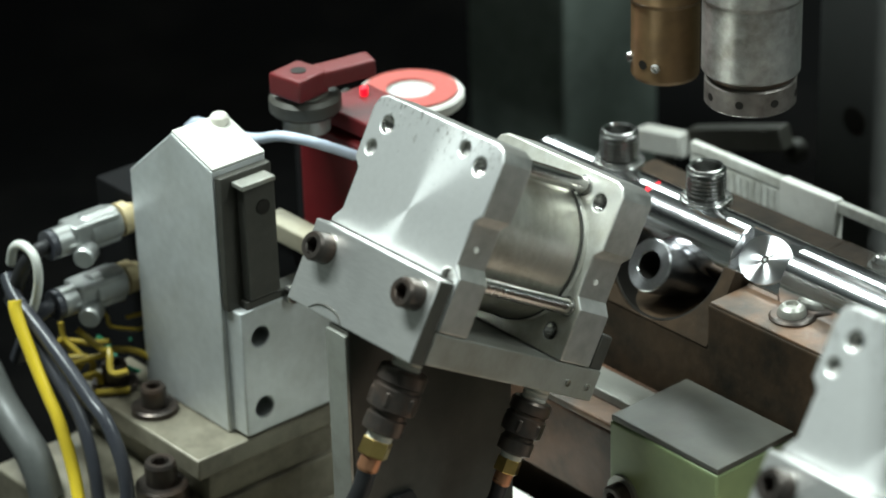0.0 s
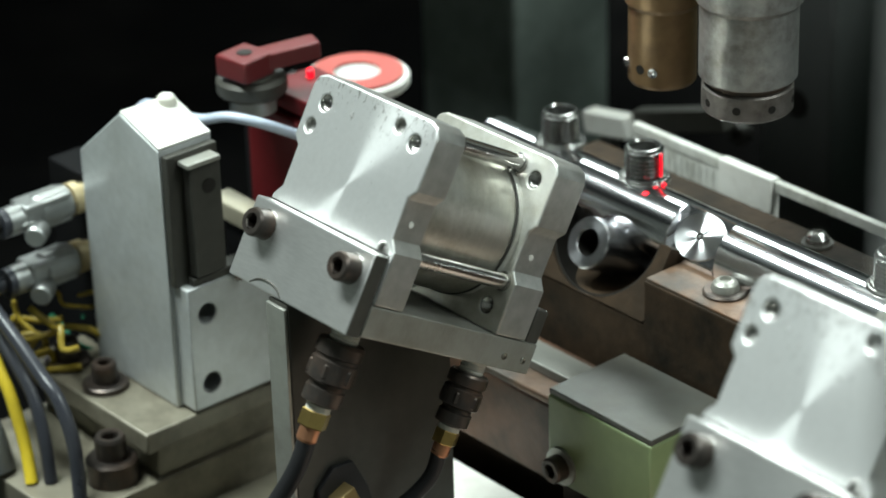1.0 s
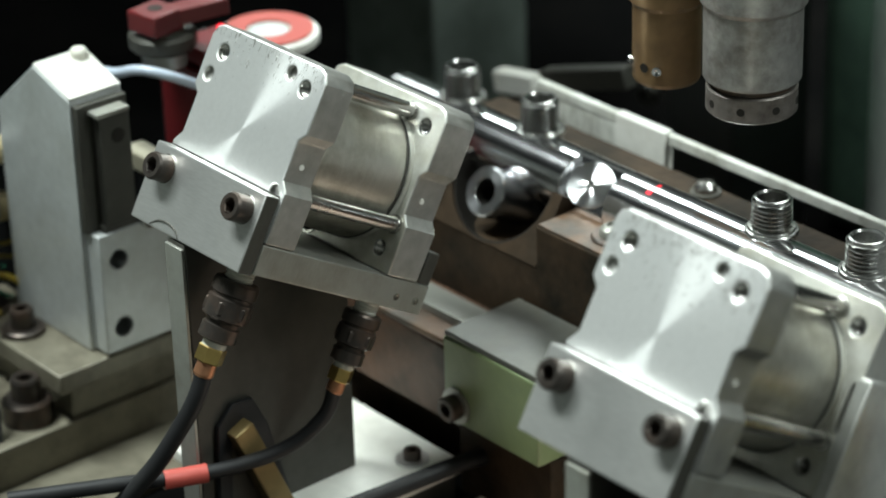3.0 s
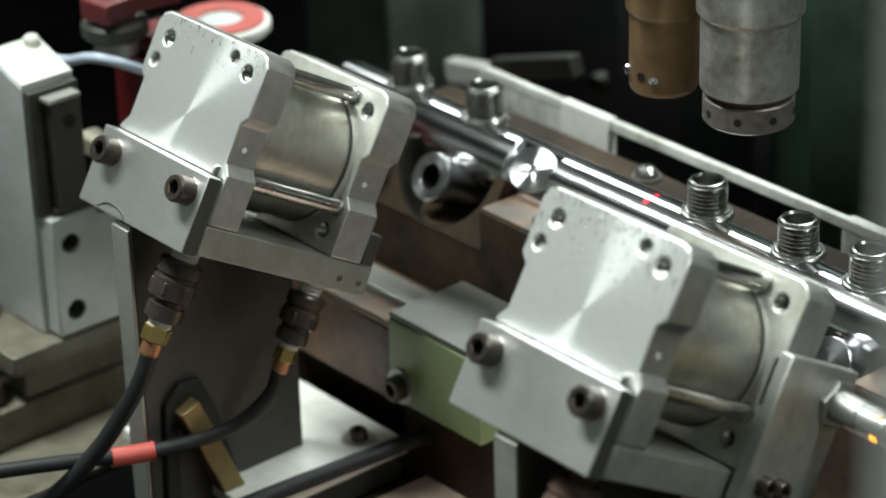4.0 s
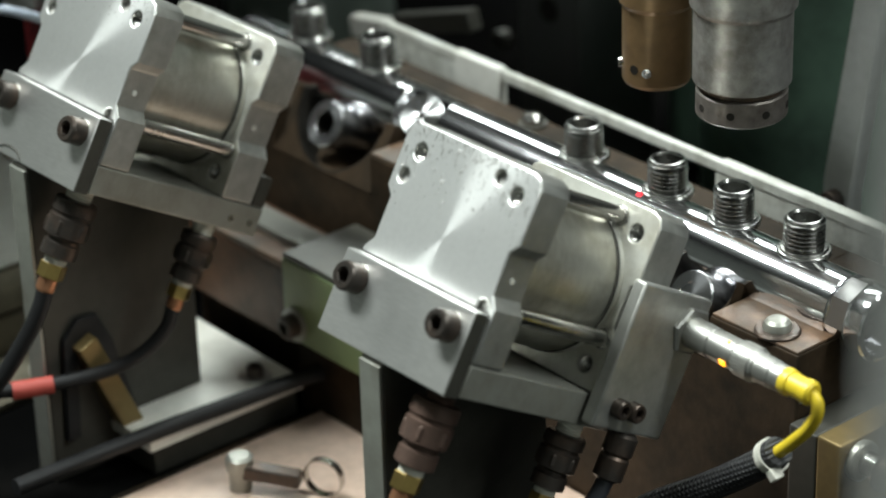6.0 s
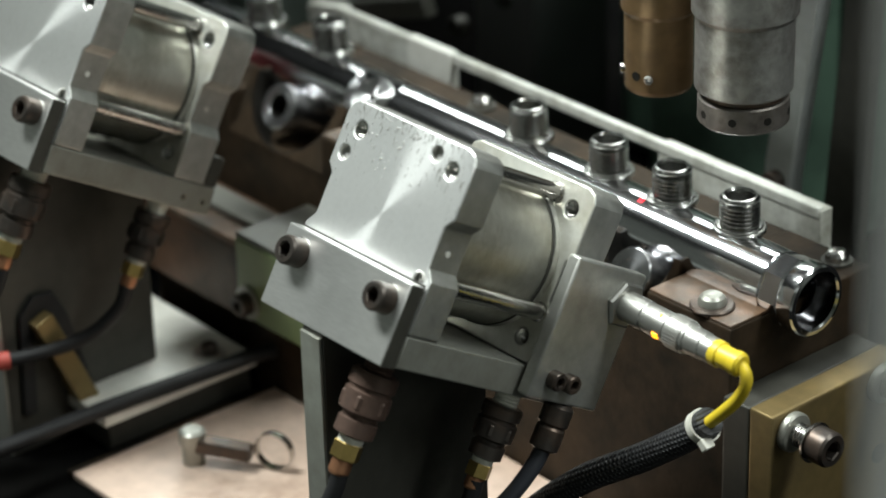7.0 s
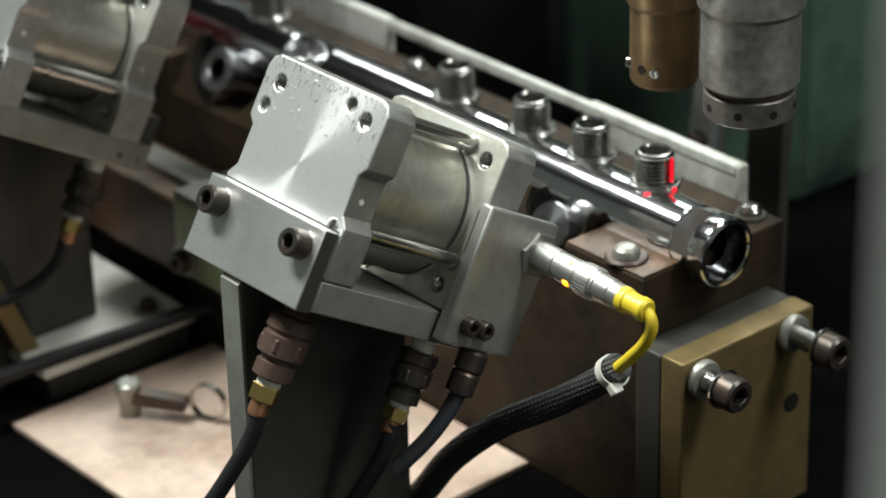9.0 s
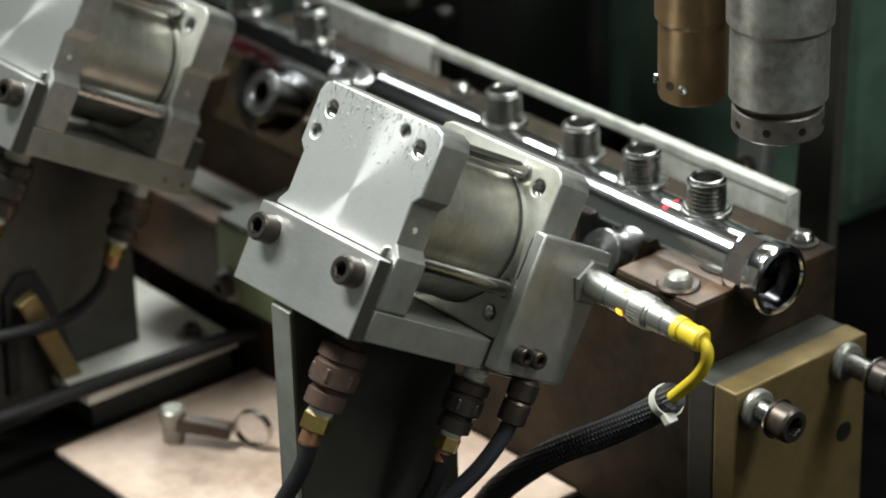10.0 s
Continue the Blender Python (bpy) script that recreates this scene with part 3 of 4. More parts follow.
for z in (-11.5, -41):
    part("bolt_hole", moved(turned([(4.0, -0.7), (4.0, -9), (0, -9)], 24, "X"), 0, 8.5, z), HOLE, stop)

# ---- gussets ----
for X, lab in ((0, "dark oily steel gusset plate under a clamp cylinder"), (207.2, "dark oily steel gusset plate under a clamp cylinder")):
    g = thing("gusset", at(X, 0, 0), lab, "bracket", "gussets")
    part("plate", moved(slab([(-27, -35), (44, -76), (44, -171), (-27, -171)], 0, 10.5, edge=0.6), 0, 0, 0, 0, 0, 90), DARK_STEEL, g)
    # same steel as the plate, lightened where light strikes the front edge
    part("front_edge", box(-10.3, -0.2, -28.4, -27.1, -170.5, -36.5, 0.3), STEEL, g, "front edge coloured lighter for the light on it")
    part("top_bar", moved(box(-10.4, -0.1, -22, 56, -1.6, 1.4, 0.3), 0, 0, -40.6, -30), STEEL, g)
part("weld_bead", pipe([(-21, -6.2, -42.6), (-17, -6.6, -40.2), (-12, -6.8, -39.4), (-7, -6.6, -40.4), (-4, -6.2, -42.8)], 0.4, 8, 5), DARK_STEEL, bpy.data.objects["clamp_cylinder"], "scuffed weld bead")

# ---- sensor on the second clamp ----
bracket = thing("sensor_bracket", at(207.2, 0, 0, -30), "grey steel sensor bracket bolted beside the rear cap", "bracket")
part("plate", box(33, 38.6, 57, 93, -41.5, 9, 0.9), SIDE, bracket)
for w in (66, 73.5):
    part("cap_screw", moved(cap_screw(3.4, 4, "X", 1), 38.6, w, -33.5), BLACK_OXIDE, bracket)
drain = thing("hose_fitting", at(207.2, 0, 0, -30), "dark oily hose fitting under the sensor bracket", "fitting")
part("body", moved(turned([(0, -41.7), (4.2, -41.7), (5.4, -43), (5.4, -49), (4.6, -50), (5.2, -51), (5.2, -58), (3.6, -59), (0, -59)], 28), 35.5, 78, 0), BLACK_OXIDE, drain)
part("hose", pipe([(35.5, 78, -58), (35, 77, -66), (33, 74, -78), (28, 70, -92)], 3.0), GREY_CABLE, drain)
sensor = thing("proximity_sensor", at(243, 74, -45.6, 0, 1.8, 0), "steel proximity sensor with amber light and yellow cable", "sensor")
part("lock_nut", hexagon(8.8, -0.6, 4.4, "X"), PLATED, sensor)
part("body", turned([(0, 2), (5.4, 2), (5.4, 14.2), (5.0, 14.6), (5.0, 16), (5.3, 16.4), (5.3, 25.5), (0, 25.5)], 36, "X"), PLATED, sensor)
part("light_window", moved(box(-1.3, 1.3, -0.4, 0.4, -1.1, 1.1, 0.3), 22.6, -5.0, -1.9, 20), LED, sensor, "glowing amber status light")
part("light_window", moved(box(-0.7, 0.7, -0.4, 0.4, -0.7, 0.7, 0.3), 22.6, -2.3, 4.7, -62), LED, sensor, "glowing amber status light")
part("coupling_ring", turned([(0, 25.5), (5.1, 25.5), (5.4, 26.2), (6.0, 26.5), (6.0, 33.6), (5.6, 34.0), (5.5, 35.0), (5.1, 35.4), (4.9, 41.5), (4.6, 42), (4.6, 45.6), (4.4, 46.4), (0, 46.4)], 36, "X"), PLATED, sensor, "knurled plated coupling ring")
part("knurl", joined(*[moved(box(27, 33.2, -0.3, 0.3, 5.9, 6.12, 0), 0, 0, 0, k * 12) for k in range(30)]), PLATED, sensor)
part("strain_relief", turned([(0, 45.6), (4.4, 45.6), (4.6, 46.6), (4.5, 49), (4.0, 49.4), (3.9, 54.8), (4.3, 55.2), (4.2, 57.6), (3.3, 58.6), (0, 58.6)], 28, "X"), YELLOW, sensor, "yellow moulded strain relief")
part("cable", pipe([(54, 0, 0), (57.5, 0, -0.2), (60.2, 0, -2.6), (60.2, 0, -7), (57, 0, -13.6), (51.5, 0, -20.5), (44, 0, -29)], 2.25), YELLOW, sensor, "bright yellow cable")
sleeve = thing("cable_sleeve", at(243.5, 74, -40.5), "black braided cable sleeve closed by a cable tie", "cable sleeve")
part("braid", pipe([(43.5, 0, -34), (38, 0, -40), (30, -2, -47), (16, -6, -58), (-4, -14, -72), (-24, -20, -92), (-38, -24, -112), (-48, -30, -122)], 5.2), BRAID, sleeve)
part("cable_tie", moved(turned([(5.5, -1.6), (6.2, -1.6), (6.2, 1.6), (5.5, 1.6), (5.5, -1.6)], 24), 40.5, 0, -37.3, 0, 45), NYLON, sleeve, "pale plastic cable tie")
part("tie_lock", moved(box(-2, 2, -2.2, 2.2, -1.6, 1.6, 0.4), 45, -3, -41, 0, 45), NYLON, sleeve)

# ---- brass stop at the row's end ----
stop_b = thing("brass_stop", at(284, 0, 0), "brass and steel end stop with two adjusting screws", "stop block")
part("steel_plate", box(-25.5, -12.7, 110, 179, -171, -90.3, 1), DARK_STEEL, stop_b, "dark steel plate")
part("brass_plate", box(-12.5, -1.5, 110, 179, -171, -89.6, 1), OLD_BRASS, stop_b, "dirty brass plate")
part("bolt_hole", moved(turned([(0, -0.4), (4, -0.4), (4, 0.2), (0, 0.1)], 24, "X"), -1.5, 168, -127), HOLE, stop_b)
for y, z, n in ((166.5, -96.5, 17), (119.5, -98, 12)):
    b = part("adjusting_screw", moved(turned([(0, 0)] + thread(4.4, 0, n, 1.2, 0.5) + [(4.4, n + 0.5), (0, n + 0.5)], 24, "X"), -1.5, y, z), ROD, stop_b)
    part("collar", moved(turned([(4, 0.1), (7.2, 0.1), (7.4, 0.6), (7.4, 2.6), (6.8, 3.2), (4, 3.2)], 28, "X"), -1.5, y, z), STEEL, b)
    part("screw_head", moved(cap_screw(6.6, 8, "X", 1), n - 1.5, y, z), BLACK_OXIDE, b)
    part("head_flange", moved(turned([(4, n - 2.6), (7.4, n - 2.6), (7.6, n - 1.6), (4, n - 1.6)], 28, "X"), 0, y, z), ROD, b)

# ---- air hoses of the clamps ----
h = thing("air_hose", at(15, -33, -78), "black rubber air hose under the front coupling", "hose", "air hoses")
part("tube", pipe([(0, 0.5, 2), (-1, -3, -8), (-5, -8, -20), (-14, -18, -40), (-30, -34, -62), (-60, -60, -76)], 3.3), BLACK_RUBBER, h)
h = thing("air_hose", at(24, 17, -100.6), "black rubber air hose with red marking tape", "hose", "air hoses")
part("tube", pipe([(0, 0.5, 2), (-2, -4, -10), (-9, -18, -21), (-19, -45, -24), (-32, -76, -22), (-50, -110, -22)], 2.8), BLACK_RUBBER, h)
part("marking_tape", pipe([(-19, -45, -24), (-22, -52, -24), (-25, -60, -23.6)], 3.6), RED_LIGHT, h, "red marking tape")
for u, w, drop in ((15, 10, 0), (24, 65, 6)):
    y, z = w * 0.866 - 42 + drop * 0.5, -w * 0.5 - 73 + drop * 0.866
    h = thing("air_hose", at(207.2 + u, y, z), "black rubber air hose below a coupling", "hose", "air hoses")
    part("tube", pipe([(0, 0.5, 2), (-1, -3, -8), (-5, -8, -20), (-14, -18, -40), (-28, -32, -58), (-52, -52, 3.2 - 171 - z)], 3.0), BLACK_RUBBER, h)

# ---- lower blocks in front of the base ----
green = thing("green_block", at(0, 0, 0), "green painted steel block with a grey top strip", "block")
part("body", box(18, 71, 74, 113, -136, -101, 1.0), GREEN, green)
part("plinth", box(19, 71, 80, 113, -171, -136.2, 1.0), RUST, green, "brown oily plinth")
part("top_strip", box(18.3, 70.8, 74.6, 112.4, -100.9, -98.5, 0.5), GREY_STRIP, green)
part("cap_screw", moved(cap_screw(5, 5, "Y", -1), 25.5, 72.8, -128), BLACK_OXIDE, green)
part("screw_washer", moved(turned([(0, 0), (7.4, 0), (7.4, 1.2), (0, 1.2)], 28, "Y"), 25.5, 72.8, -128), STEEL, green)
brown = thing("rust_block", at(0, 0, 0), "rust-brown steel block with orange worn edge", "block")
part("body", box(-60, 16.4, 79, 113, -142, -110, 1.0), RED_BROWN, brown)
part("plinth", box(-60, 16.4, 88, 113, -171, -142.2, 1.0), RUST, brown)
part("worn_strip", box(-60, 16.2, 79, 90, -109.9, -107, 0.8), RUST_EDGE, brown, "orange rusty strip")
part("shim", box(-46, 16, 93, 106, -109.9, -106, 0.6), STEEL, brown, "dull grey shim")

lever = thing("latch_lever", at(0.3, 4, -4), "brass latch lever in a dark slotted guide on the gusset", "lever")
part("guide", moved(slab([(-26, -150), (-24, -106), (-17, -99), (-8, -100), (-2, -112), (8, -150), (3, -150), (-8, -116), (-13, -108), (-18, -110), (-20, -150)], -2.4, 0, edge=0.5), 0, 0, 0, 0, 0, 90), BLACK_RUBBER, lever)
part("bar", moved(box(0.2, 8, -4.5, 4.5, -25, 22, 0.8), 0, -8, -128, 23), OLD_BRASS, lever)

# ---- bed plates ----
pale = solid("bed_plate", box(-60, 26, 0, 76, -158, -153, 0.8), BED_PALE, at(0, 0, 0), "pale oily steel bed plate with one screw", "plate")
solid("plate_riser", box(-58, 22, 4, 75, -171, -158.2, 0.8), DARK_STEEL, at(0, 0, 0), "dark steel riser under the pale plate", "riser")
s = thing("bed_screw", at(12, 62, -153), "dark socket screw with washer in the pale plate", "screw", "bed screws")
part("washer", turned([(0, 0), (6.6, 0), (6.6, 1), (0, 1)], 28), ALU, s)
part("screw_head", moved(cap_screw(3.5, 4, "Z", 1), 0, 0, 1), BLACK_OXIDE, s)
solid("bed_plate", box(30.5, 196, -20, 113, -171, -168, 0.8), BED_PINK, at(0, 0, 0), "pinkish brown oily bed plate", "plate")
hose = thing("rubber_hose", at(0, 0, 0), "black rubber hose between the bed plates", "hose")
part("tube", pipe([(24, -60, -149), (26, 0, -149), (29, 40, -149), (32, 72, -149), (33, 90, -152)], 3.3), BLACK_RUBBER, hose)
part("end_sleeve", turned([(3.4, -5), (4.0, -4.4), (4.0, 4.4), (3.4, 5)], 24, "Y"), BLACK_OXIDE, hose, "dark crimped sleeve", m=pose(33, 86, -151.2))
solid("bed_plate", box(26.5, 30.2, -20, 112, -171, -168.5, 0.8), RUST, at(0, 0, 0), "brown rusty bed strip beside the pale plate", "plate")
hc = thing("hose_clamp", at(57, 20, -168), "steel hose clamp lying on the bed plate", "hose clamp")
part("bolt", moved(turned([(0, 0), (4.5, 0), (4.5, 9), (5.4, 9), (5.4, 14), (4, 15), (0, 15)], 24), 0, 0, 0), STEEL, hc)
part("link", moved(box(-1, 22, -3.5, 3.5, -3, 3, 1.2), 3, 1, 9, 0, 4, 35), BLACK_OXIDE, hc)
part("band", moved(turned([(7.5, -1.6), (8.2, -1.6), (8.2, 1.6), (7.5, 1.6), (7.5, -1.6)], 36, "Y"), 27, 20, 8.4, 0, 0, 25), ROD, hc)
solid("bed_plate", box(-180, -98, -62, 70, -171, -150, 1), TAN, at(0, 0, 0), "tan oily steel bed plate under the bracket", "plate")
solid("bed_plate", box(-97.5, -62, -62, 70, -171, -167, 1), TAN, at(0, 0, 0), "tan oily low bed plate beside the gusset", "plate")

# ---- tall bracket's parts ----
part("slide", box(4.2, 9, 7, 21, 48, 93.4, 0.8), DARK_STEEL, tall, "dark steel slide with a bolt hole")
part("side_plate", box(0.2, 4, 0.6, 23.5, 44, 97.5, 0.6), DARK_STEEL, tall)
part("slide_cap", box(4.2, 11, 5, 20, 93.5, 95.5, 0.5), STEEL, tall)
# white sheet puts the overhead light on the sloped top into colour
part("top_plate", moved(box(-25.1, 0, 0.2, 23.8, 0.1, 1.2, 0.4), 0, 0, 99.2, 0, 18.4), WHITE, tall, "white sheet for the light on the bracket's top")
part("slide_hole", moved(turned([(0, 0), (3, 0), (3, 0.3), (0, 0.1)], 20, "X"), 9.1, 15, 84), HOLE, tall)
part("knob", moved(turned([(0, 0), (3.4, 0), (3.4, 4), (2.6, 5), (0, 5)], 20), -20, 19, 105), NYLON, tall, "white plastic knob")
part("shelf_screw", moved(cap_screw(3.2, 4, "X", 1), 8, 25, 45), ROD, tall)
part("shelf", box(0.2, 8, 6, 36, 42, 47.6, 0.6), DARK_STEEL, tall)
foot = thing("bracket_foot", at(0, 0, 0), "tan oil-stained foot plate of the tall bracket", "plate")
part("plate", box(-182, -97.5, -24, 44, -137, -128.2, 1), TAN, foot)
part("riser", box(-178, -100, -18, 40, -150, -137, 1), TAN, foot)
for x, y in ((-140, -13), (-166, -13)):
    part("washer", moved(turned([(0, 0), (9, 0), (9, 2), (8, 2.6), (0, 2.6)], 28), x, y, -128.2), BLACK_OXIDE, foot)
    part("cap_screw", moved(cap_screw(5, 8, "Z", 1), x, y, -125.6), BLACK_OXIDE, foot)
s = thing("bed_screw", at(-112, -31, -150), "dark socket screw with thick washer on the bed", "screw", "bed screws")
part("washer", turned([(0, 0), (10, 0), (10, 9), (9, 10), (0, 10)], 28), BLACK_OXIDE, s)
part("screw_head", moved(cap_screw(6, 9, "Z", 1), 0, 0, 10), BLACK_OXIDE, s)

# ---- air fittings and cables at the row's start ----
valve = thing("valve_block", at(-178, 4, -70), "black valve block carrying two air fittings", "valve")
part("body", box(-16, 12, 0, 40, -58, 16, 1), BLACK, valve)
for k, (z, lab) in enumerate(((-62, "upper"), (-87, "lower"))):
    f = thing("air_fitting", at(-170, 4, z), "grey metal push-in air fitting with brass thread", "fitting", "air fittings")
    part("brass_thread", turned([(0, 0)] + [(5, 0), (5, -3), (6.5, -3.2), (6.5, -7), (4.6, -7.4), (4.6, -9), (0, -9)], 24, "Y"), CREAM, f, "brass threaded end")
    part("body", joined(turned([(0, -8), (6.2, -8), (7, -9), (7, -22), (5.8, -24), (5.8, -36), (0, -36)], 24, "Y"), moved(box(-6, 6, -30, -9, -6, 6, 1.4), 0, 0, 0)), NICKEL, f)
    part("knob", moved(turned([(0, 0), (4.2, 0), (4.2, 7), (3.6, 8), (0, 8)], 20), 5, -24, -5, 90, 0, 40), NICKEL, f)
    part("release_ring", turned([(3, -36), (5.4, -36), (5.8, -37), (5.8, -39), (3, -39)], 24, "Y"), GREY_CABLE, f)
    part("tube", pipe([(0, -36, 0), (-1, -42, -1), (-5, -46, -7), (-10, -47, -16), (-16, -47, -26)], 3.0), GREY_CABLE if k else BLACK_RUBBER, f)
for n, (m, r, pts, lab) in enumerate((
        (YELLOW, 2.5, [(-170, -51, -79), (-167.8, -52, -84.4), (-159, -52, -100), (-151.5, -52, -111.4), (-145, -52, -121), (-137, -53, -138), (-130, -56, -150)], "yellow cable hanging beside grey cables"),
        (GREY_CABLE, 2.8, [(-186, -44, -77), (-177, -46, -83), (-161, -46, -91), (-145.5, -46, -99.3), (-132, -46, -107.6), (-121.5, -46, -114), (-112, -47, -128), (-106, -50, -150)], "dark grey cable hanging beside a yellow one"),
        (GREY_CABLE, 2.6, [(-182, -45, -86), (-174, -46, -91.5), (-162.5, -46, -100.5), (-150.5, -46, -109.5), (-139.5, -46, -120), (-131, -48, -134), (-126, -50, -150)], "dark grey cable hanging beside a yellow one"),
        (NYLON_TUBE, 1.8, [(-187, -41, -73), (-182, -42, -64.5), (-175, -42, -61), (-168, -42, -63), (-166.4, -42, -70.9), (-170, -42, -82), (-178, -43, -98)], "white nylon tube looped over the fittings"),
        (CONDUIT, 6.5, [(-205, -58, -98), (-188, -58, -109), (-174, -59, -121), (-162, -60, -128), (-152, -60, -136), (-146, -60, -150)], "thick dull grey conduit below the cables"))):
    c = thing("cable", at(0, 0, 0), lab, "cable", "hanging cables")
    part("jacket", pipe(pts, r), m, c)
WIRES = random.Random(4)
for k in range(11):
    x, y, z = WIRES.uniform(-184, -166), WIRES.uniform(-30, 4), WIRES.uniform(-122, -98)
    pts = [(x, y, z)]
    for j in range(4):
        x, y, z = x + WIRES.uniform(-2, 9), y + WIRES.uniform(-4, 10), z + WIRES.uniform(-8, 4)
        pts.append((x, y, z))
    green_one = k % 4 == 3
    c = thing("wire", at(0, 0, 0), "thin green wire in a tangle" if green_one else "thin yellow wire in a tangle beside the bracket", "wire", "thin wires")
    part("jacket", pipe(pts, WIRES.uniform(0.8, 1.4), 8, 5), WIRE_GREEN if green_one else YELLOW_WIRE, c)

# ---- red gauge stand behind ----
red = thing("red_stand", at(-118, 62, -25), "red painted stand with a dark clamp ring", "stand")
part("post", box(-22, 26, 0, 30, -146, -6, 1.5), RED, red)
part("chamfer", moved(slab([(-22, -4), (26, -4), (20, 3), (-14, 3)], 3, 28, edge=0.8), 0, 0, 0), RED, red)
part("clamp_ring", moved(turned([(7, 0), (12.2, 0), (13.6, 1.5), (13.6, 6), (12.2, 7.5), (7, 7.5), (7, 0)], 40), -6, -8, 5), DARK_STEEL, red, "dark steel clamp ring")
part("cap", moved(box(-8, 8, -8, 8, 9, 18, 1.2), -4, -12, 5, 0, 0, 8), RED, red, "small red cap with a hole")
part("cap_arm", moved(box(6, 30, -5, 5, 9, 16, 1.2), -4, -12, 6, 0, -4, 72), RED, red, "red swing arm")
part("cap_hole", moved(turned([(0, 0), (3, 0), (3, 0.2), (0, 0.1)], 20), -4, -12, 23.1), HOLE, red)
part("stem", moved(turned([(0, -5), (9, -5), (9, 10), (0, 10)], 28), -6, -8, 3), STEEL, red)
lamp = thing("signal_lamp", at(-124, 82, -21), "small red signal light on a dark post", "signal lamp")
part("lens", turned([(0, -3), (1.5, -2), (1.5, 2), (0, 3)], 16), LASER, lamp, "glowing red lens")
part("stem", turned([(0, -30), (1.6, -30), (1.6, -3), (0, -3)], 12), DARK_STEEL, lamp)
part("bolt", moved(turned([(0, 0), (3, 0), (3, 6), (2, 7), (0, 7)], 16), -8.5, -2, -8), CHROME, lamp)
disc = thing("red_disc", at(-133, 112, -37), "coral red and white plastic disc on a grey hub", "disc")
part("rim", turned([(9, 0), (20, 0), (21, 1), (21, 4), (20, 5), (9, 5), (9, 0)], 44), WHITE, disc)
part("face", turned([(9.5, 5), (18.5, 5.2), (18.5, 6), (9.5, 6), (9.5, 5)], 44), RED_LIGHT, disc, "coral red face ring")
part("hub", turned([(0, -60), (9, -60), (9, 4), (8, 5), (0, 5)], 30), GREY_ALU, disc)
part("post", turned([(0, -134), (14, -134), (14, -60), (0, -60)], 30), DARK_STEEL, disc)
blue = thing("pale_hose", at(0, 0, 0), "pale blue hose behind the tall bracket", "hose")
part("tube", pipe([(-172, 34, -36), (-165, 34, -31.5), (-148, 34, -30.5), (-130, 34.5, -27), (-116, 36, -22), (-106, 44, -24), (-104, 61, -34)], 2.0), mat("pale_blue_tube", (0.5, 0.56, 0.66), 0.3, 0.0), blue)
mass = thing("motor_housing", at(-150, 100, -171), "dark motor housing behind the tall bracket", "motor")
part("body", turned([(0, 0), (26, 0), (26, 123), (24, 127), (0, 127)], 36), BLACK, mass)
part("band", turned([(26.2, 73), (26.8, 73), (26.8, 77), (26.2, 77)], 36), YELLOW, mass, "yellow band")

cream = thing("cream_block", at(-117, 40, -63), "cream painted block on a dark post", "block")
part("body", box(-14, 14, -5, 5, -4, 4, 1), mat("cream_paint", (0.34, 0.31, 0.23), 0.45, 0.0, 0.06, 200, (0.3, 0.26, 0.18), 0.7, 40), cream)
part("post", box(-5, 5, -4, 4, -108.0, -4.1, 0.5), BLACK, cream)

# ---- behind the rail ----
bar = thing("guide_bar", at(0, 198, 0), "pale worn guide bar behind the rail", "guide bar")
part("strip", box(-66, 222, 0, 3.4, -63.5, -59, 0.6), PALE_BAR, bar)
part("panel", box(-66, -17, 0.5, 5, -82, -63.7, 0.6), PALE_BAR, bar, "pale ribbed panel")
part("panel", box(-16.5, 12, -1.5, 3.2, -82, -58, 0.6), WHITE, bar, "pale flat panel")
part("panel", box(136, 223, 0.5, 7, -82, -60, 0.6), PALE_BAR, bar, "pale stained panel")
for k in range(12):
    part("rib", box(-62 + k * 3.6, -60.0 + k * 3.6, 0.2, 0.45, -80, -65, 0.05), PALE_BAR, bar)
part("foot", box(-60, 216, -1, 7, -171, -82.2, 0.8), DARK_STEEL, bar)
for x, y in ((50, 181), (247, 181)):
    s = thing("button_screw", at(x, y, -66), "domed steel button screw behind the rail", "screw", "pad screws")
    part("washer", turned([(0, 0), (6, 0), (6, 1), (0, 1)], 28), DARK_STEEL, s)
    part("screw_head", turned([(4.6, 1), (4.4, 3), (3.2, 4.6), (2, 5), (1.9, 4), (0, 3.8)], 24), ROD, s)
col = thing("machine_column", at(-240, 262, -171), "grey green machine column", "column")
part("body", box(-34, 32, 0, 60, 0, 240, 3), mat("grey_green_paint", (0.20, 0.235, 0.21), 0.5, 0.0, 0.1, 60, (0.07, 0.085, 0.075), 0.9, 22), col)
col = thing("machine_column", at(-76, 300, -171), "dark grey machine column with a bolt hole", "column")
part("body", box(-16, 26, 0, 50, 0, 240, 3), mat("dark_grey_paint", (0.06, 0.062, 0.06), 0.5, 0.0, 0.05, 60, (0.07, 0.07, 0.07), 0.6, 9), col)
part("bolt_hole", moved(turned([(0, -0.5), (6, -0.5), (6, 0.5), (0, 0.4)], 24, "Y"), 6, 0, 88), HOLE, col)
part("bolt", moved(cap_screw(5, 6, "Y", -1), -24, 0, 65), DARK_STEEL, col)
white_tip = thing("white_clip", at(-112, 230, -84), "white plastic clip on a dark arm", "clip")
part("clip", moved(box(-13, 13, -4, 4, -5, 5, 1), 0, 0, 0, 0, -10, 0), WHITE, white_tip)
part("arm", moved(box(12, 60, -4, 4, -5, 5, 1), 0, 4, 0, 0, -16, 8), DARK_STEEL, white_tip)
part("leg", box(-3, 3, -3, 3, -87, -5, 0.5), DARK_STEEL, white_tip)
